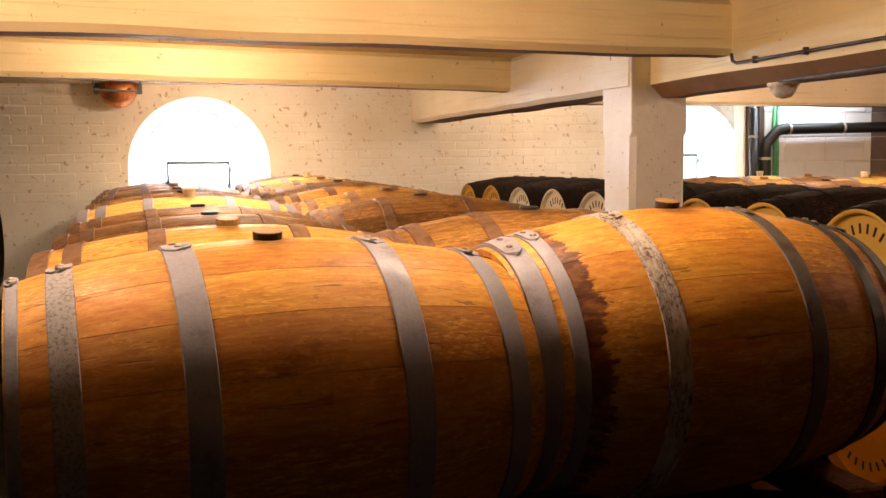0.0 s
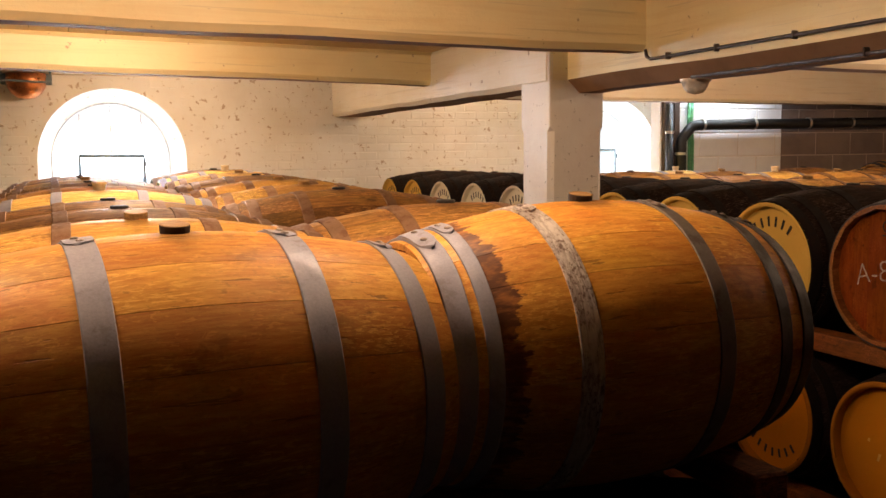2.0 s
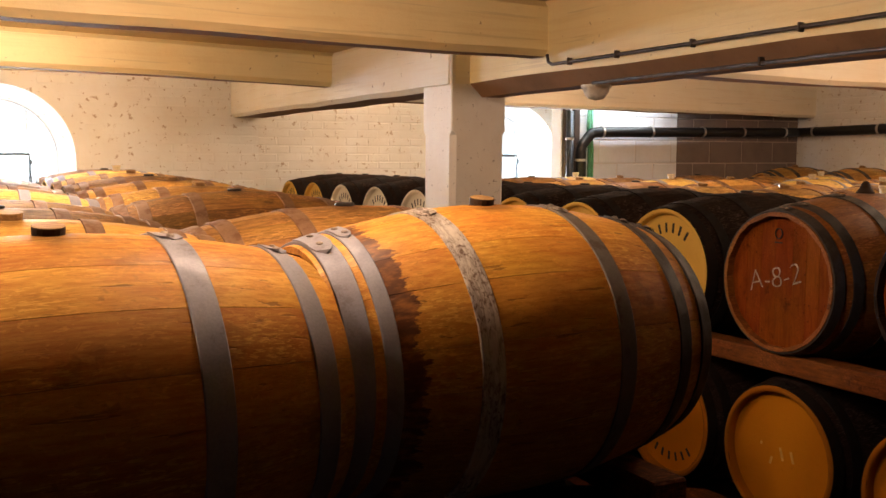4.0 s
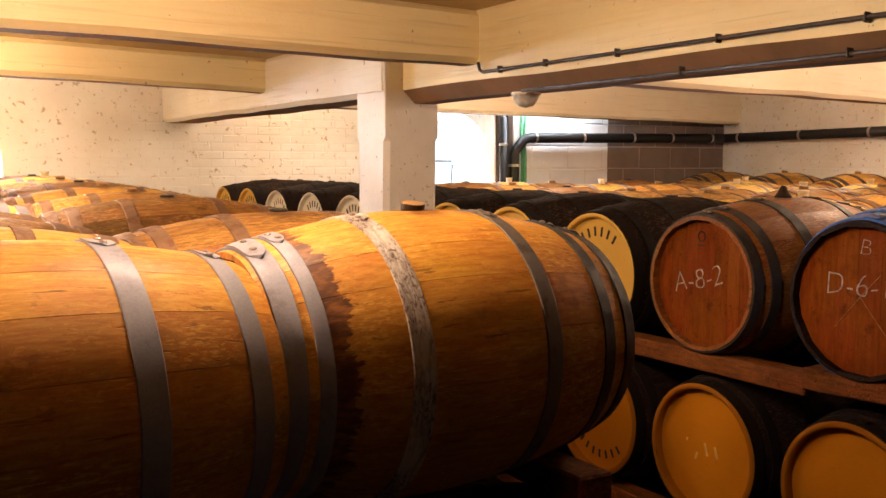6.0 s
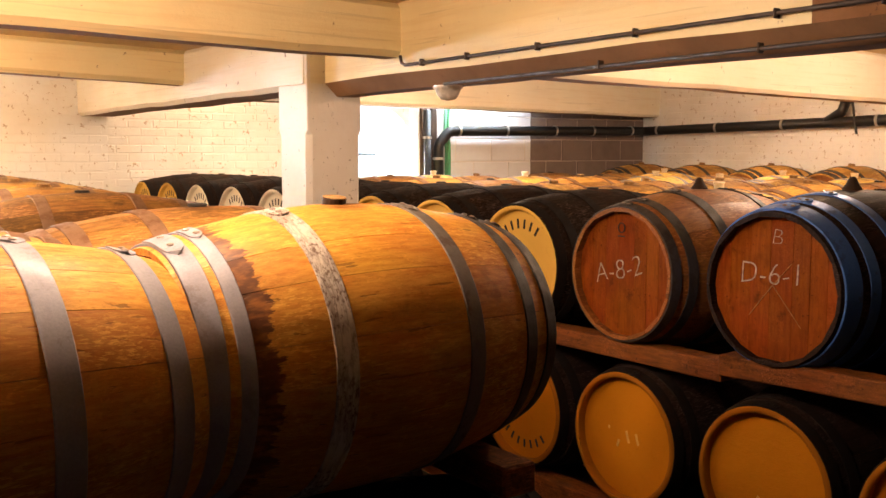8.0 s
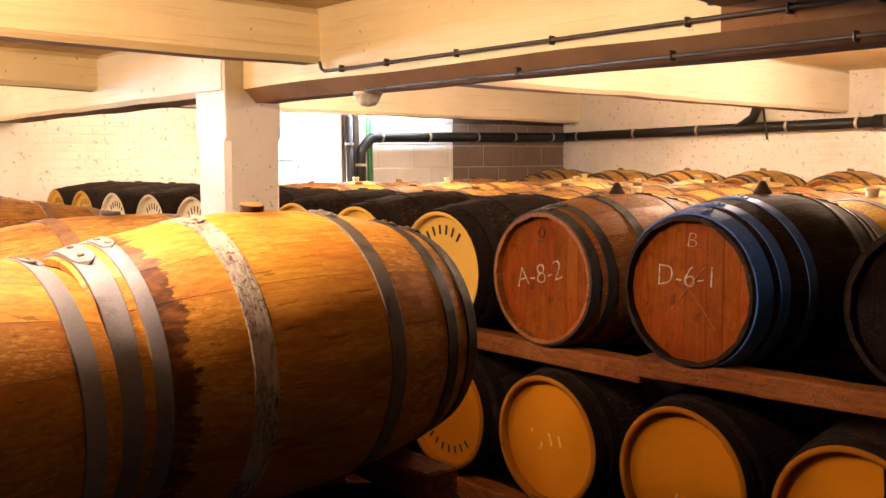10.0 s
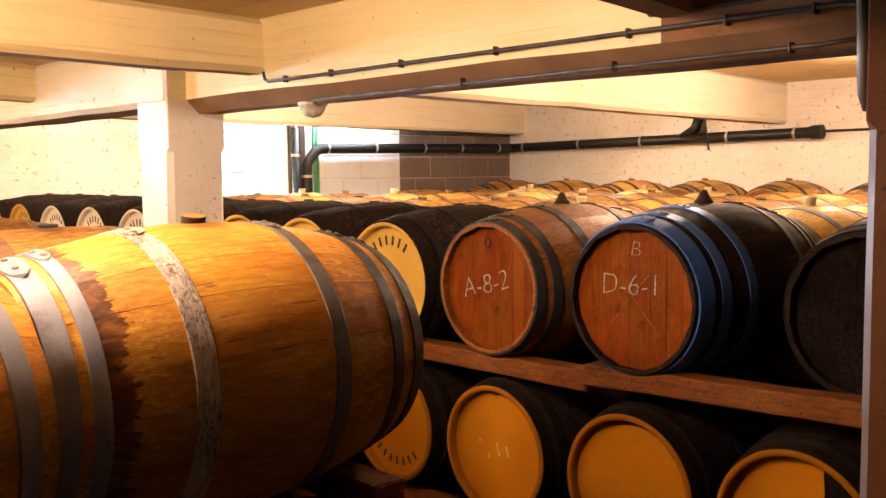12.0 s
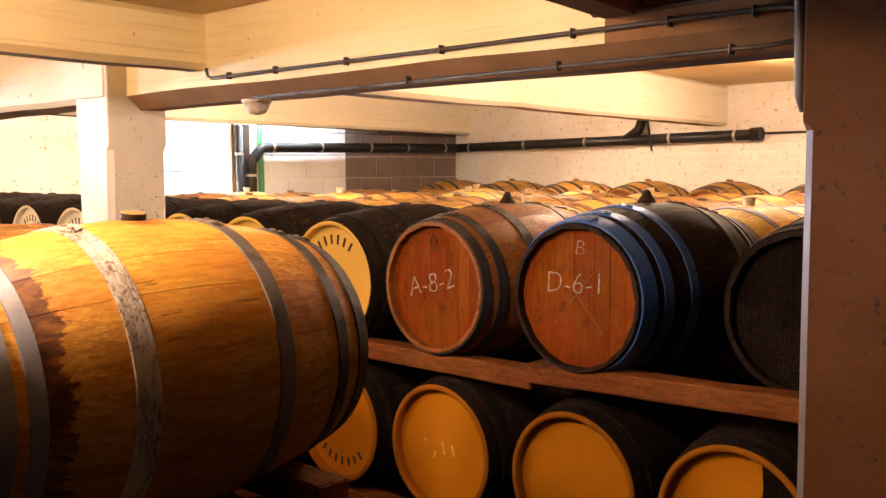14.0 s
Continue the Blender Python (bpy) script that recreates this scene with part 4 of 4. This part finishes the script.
part("pipe_run", tube(bmesh.new(), [(5.44, PY, 1.30), (5.44, PY, 1.71), (5.455, PY, 1.745), (5.54, PY, 1.835), (5.575, PY, 1.858), (5.64, PY, 1.866), (PX - 0.06, PY, 1.90), (PX - 0.01, PY - 0.02, 1.90), (PX, PY - 0.08, 1.902), (PX, 3.72, 1.955)], 0.050, 16), M_PIPE, drain, smooth=True)
part("pipe_collar", tube(bmesh.new(), [(PX, 3.80, 1.953), (PX, 3.70, 1.956)], 0.064, 16), M_PIPE, drain)
part("pipe_branch", tube(bmesh.new(), [(PX, 5.15, 1.93), (PX, 4.98, 2.03), (PX, 4.93, 2.15)], 0.048, 14), M_PIPE, drain, smooth=True)
part("pipe_strap", tube(bmesh.new(), [(PX - 0.03, 4.86, 2.12), (PX - 0.045, 4.80, 1.82)], 0.012, 8), M_PIPE, drain)
for x, z in ((5.68, 1.868), (6.28, 1.876), (6.95, 1.885), (7.5, 1.892), (8.1, 1.899)):
    pipe_clip(drain, (x, PY, z), 0.050, "X")
for y in (7.2, 6.4, 5.6, 4.62, 3.95):
    pipe_clip(drain, (PX, y, 1.955 - (y - 3.72) * 0.0144), 0.050, "Y")
pipe_clip(drain, (5.44, PY, 1.60), 0.050, "Z")
wire = thing("thin_pipe", pose(0, 0, 0), "thin brown pipe continuing from the drain pipe end", "pipe")
part("pipe_run", tube(bmesh.new(), [(RIGHT - 0.02, 3.72, 1.965), (RIGHT - 0.02, 2.2, 1.972)], 0.011, 8), M_CONDUIT, wire, smooth=True)
down = thing("down_pipe", pose(0, 0, 0), "black vertical down pipe beside the arched window", "pipe")
part("pipe_run", tube(bmesh.new(), [(5.31, PY, 0.0), (5.31, PY, 2.06)], 0.036, 14), M_PIPE, down, smooth=True)
pipe_clip(down, (5.31, PY, 1.80), 0.036, "Z")
for x in (5.315, 5.43):
    bm = bmesh.new()
    box(bm, (-0.032, -0.03, 0), (0.032, 0.012, 1.0), 0.004)
    batten = tagged(new("timber_batten", mesh_of("timber_batten", bm, M_BATTEN)), "dark brown timber batten fixed up the block wall", "batten", "wall battens")
    batten.matrix_basis = pose(x, BLOCK_Y - 0.004, 1.36)
cable = thing("green_cable", pose(0, 0, 0), "bright green cable running down the block wall", "cable")
for dx in (0.0, 0.035):
    part("sheath", tube(bmesh.new(), [(5.575 + dx, BLOCK_Y - 0.03, 0.0), (5.575 + dx, BLOCK_Y - 0.03, 1.7), (5.56 + dx, BLOCK_Y - 0.03, 1.9), (5.57 + dx, BLOCK_Y - 0.03, 2.1)], 0.016, 10), M_GREEN, cable, smooth=True)

GX = 2.27
conduit = thing("cable_conduit", pose(0, 0, 0), "dark steel conduits clipped along the main beam", "conduit")


def saddle(p):
    bm = bmesh.new()
    box(bm, (p[0] - 0.0105, p[1] - 0.004, p[2] - 0.014), (p[0] + 0.016, p[1] + 0.004, p[2] + 0.014), 0.003)
    part("conduit_saddle", bm, M_CONDUIT, conduit)


part("conduit_tube", tube(bmesh.new(), [(GX - 0.012, 3.26, 2.05), (GX - 0.012, 3.25, 2.02), (GX - 0.014, 3.22, 2.008), (GX - 0.016, 0.86, 2.012), (GX - 0.02, 0.80, 2.005), (GX - 0.03, 0.79, 1.96), (GX - 0.04, 0.79, 1.85)], 0.0066, 10), M_CONDUIT, conduit, smooth=True)
part("conduit_tube", tube(bmesh.new(), [(GX - 0.01, 2.95, 1.915), (GX - 0.013, 0.9, 1.925), (GX - 0.02, 0.80, 1.93)], 0.0066, 10), M_CONDUIT, conduit, smooth=True)
part("conduit_tube", tube(bmesh.new(), [(GX - 0.012, 1.40, 2.075), (GX - 0.014, 1.38, 2.052), (GX - 0.016, 1.30, 2.048), (GX - 0.016, 0.84, 2.055), (GX - 0.03, 0.79, 2.02), (GX - 0.04, 0.785, 1.86)], 0.0075, 10), M_CONDUIT, conduit, smooth=True)
for y in (3.10, 2.80, 2.40, 1.95, 1.45, 1.15, 0.92):
    saddle((GX - 0.015, y, 2.010))
for y in (2.1, 1.5, 0.98):
    saddle((GX - 0.012, y, 1.925))
part("conduit_tube", tube(bmesh.new(), [(GX - 0.045, 0.79, 2.30), (GX - 0.05, 0.79, 2.0), (GX - 0.045, 0.785, 1.80), (GX - 0.03, 0.78, 1.77)], 0.018, 10), M_CONDUIT, conduit, smooth=True)

dome = thing("dome_lamp", pose(2.33, 3.02, 1.915), "small opal dome lamp under the main beam", "lamp")
bm = bmesh.new()
rings = lathe(bm, [(0.0, 0.06), (-0.012, 0.06), (-0.014, 0.052), (-0.036, 0.046), (-0.054, 0.03), (-0.060, 0.004)], 20, "Z")
bm.faces.new(rings[-1][::-1])
bmesh.ops.recalc_face_normals(bm, faces=bm.faces)
part("diffuser", bm, M_OPAL, dome, smooth=True)

copper = thing("wall_lantern", pose(-0.19, FAR - 0.03, 2.21), "copper wall lantern with a guard bar under the beam", "lamp")
bm = bmesh.new()
rings = lathe(bm, [(-0.135, 0.012), (-0.125, 0.06), (-0.095, 0.105), (-0.045, 0.135), (0.0, 0.14), (0.055, 0.14)], 28, "Z")
bm.faces.new(rings[0])
bm.faces.new(rings[-1])
bmesh.ops.translate(bm, vec=(0, -0.11, 0), verts=bm.verts)
bmesh.ops.recalc_face_normals(bm, faces=bm.faces)
part("copper_shell", bm, M_COPPER, copper, smooth=True)
part("guard_bar", tube(bmesh.new(), [(-0.17, 0.0, 0.06), (-0.17, -0.26, 0.06), (-0.17, -0.27, -0.005), (0.17, -0.27, -0.02), (0.17, -0.26, 0.06), (0.17, 0.0, 0.06)], 0.008, 8), M_FRAME, copper)
bm = bmesh.new()
box(bm, (-0.18, -0.02, -0.02), (0.18, 0.03, 0.06), 0.006)
part("backplate", bm, M_FRAME, copper)

# fixtures out of view; the added shade holds back light going up
for x, y, z, watts in UNSEEN_LAMPS:
    b = thing("ceiling_lamp", pose(x, y, (CEIL_Z if x < 2.3 else CEIL_Z2)), "unseen ceiling lamp with an added shallow dark shade", "lamp", "ceiling lamps")
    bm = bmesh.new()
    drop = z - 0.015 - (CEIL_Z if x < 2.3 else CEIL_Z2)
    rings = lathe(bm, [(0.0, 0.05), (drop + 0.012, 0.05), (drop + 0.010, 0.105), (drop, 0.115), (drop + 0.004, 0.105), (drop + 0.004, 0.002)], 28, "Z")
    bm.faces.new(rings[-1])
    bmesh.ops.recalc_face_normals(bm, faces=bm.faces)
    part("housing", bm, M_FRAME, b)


# housing of the added tube, out of view behind the last joist
tube_lamp = thing("tube_lamp", pose(ADDED_TUBE[0], ADDED_TUBE[1], CEIL_Z2), "unseen slim tube lamp added to brighten the block wall", "lamp")
bm = bmesh.new()
box(bm, (-0.57, -0.035, -0.075), (0.57, 0.035, 0.0), 0.008)
part("housing", bm, M_FRAME, tube_lamp)


# ---- bricks and blocks ----
def brick_mesh(name, w, h, d, material, seed):
    r = random.Random(seed)
    bm = bmesh.new()
    box(bm, (-w / 2, -d, -h / 2), (w / 2, 0.004, h / 2), 0.004)
    for v in bm.verts:
        v.co += Vector((r.uniform(-1, 1) * 0.0016, r.uniform(-1, 1) * 0.0012, r.uniform(-1, 1) * 0.0016))
    return mesh_of(name, bm, material)


def lay(wall, meshes, half, origin, along, face, u0, u1, z0, z1, w, h, joint, keep, rnd):
    """Courses of bricks proud of a wall; along is the way of the course, face the way that they look."""
    turn = Matrix.Rotation(math.atan2(along[1], along[0]), 4, "Z")
    row, z = 0, z0
    while z < z1:
        u = u0 - (w + joint) / 2 * (row % 2)
        while u < u1:
            a, b = max(u, u0), min(u + w, u1)
            if b - a > 0.04 and keep((a + b) / 2, z + h / 2):
                c = Vector(origin) + Vector(along) * ((a + b) / 2) + Vector((0, 0, z + h / 2)) + Vector(face) * rnd.uniform(-0.0015, 0.0015)
                m = Matrix.Translation(c) @ turn @ Matrix.Diagonal(((b - a) / w, 1, 1, 1))
                shared("brick" if h < 0.1 else "block", rnd.choice(meshes), wall, m)
            u += w + joint
        z += h + joint
        row += 1


rnd = random.Random(11)
BRICKS = [brick_mesh("brick", 0.215, 0.066, 0.0022, M_WALL, s) for s in range(5)]


def clear_of(cx):
    def keep(x, z):
        dx, dz = x - cx, z - SPRING
        if dz < 0:
            return abs(dx) > ARCH_R + 0.115
        return math.hypot(dx, dz) > ARCH_R + 0.115
    return keep


lay(wall_north, BRICKS, None, (0, FAR, 0), (1, 0, 0), (0, -1, 0), -1.2, 2.44, 1.36, 2.26, 0.215, 0.065, 0.010, clear_of(0.417), rnd)
lay(wall_recess, BRICKS, None, (0, RECESS, 0), (1, 0, 0), (0, -1, 0), 2.45, 6.30, 1.36, 2.28, 0.215, 0.065, 0.010, clear_of(5.31), rnd)
lay(wall_east, BRICKS, None, (RIGHT, 0, 0), (0, -1, 0), (-1, 0, 0), -7.5, -3.2, 1.36, 2.40, 0.215, 0.065, 0.010, lambda u, z: True, rnd)
GREY = [brick_mesh("block", 0.44, 0.215, 0.004, M_BLOCK, s) for s in range(3)]
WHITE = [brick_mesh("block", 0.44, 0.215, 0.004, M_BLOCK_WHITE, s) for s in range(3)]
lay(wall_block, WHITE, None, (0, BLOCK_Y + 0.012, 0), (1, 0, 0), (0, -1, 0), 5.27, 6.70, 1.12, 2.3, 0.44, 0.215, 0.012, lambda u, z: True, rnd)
lay(wall_block, GREY, None, (0, BLOCK_Y + 0.012, 0), (1, 0, 0), (0, -1, 0), 6.70, RIGHT, 1.12, 2.3, 0.44, 0.215, 0.012, lambda u, z: True, rnd)
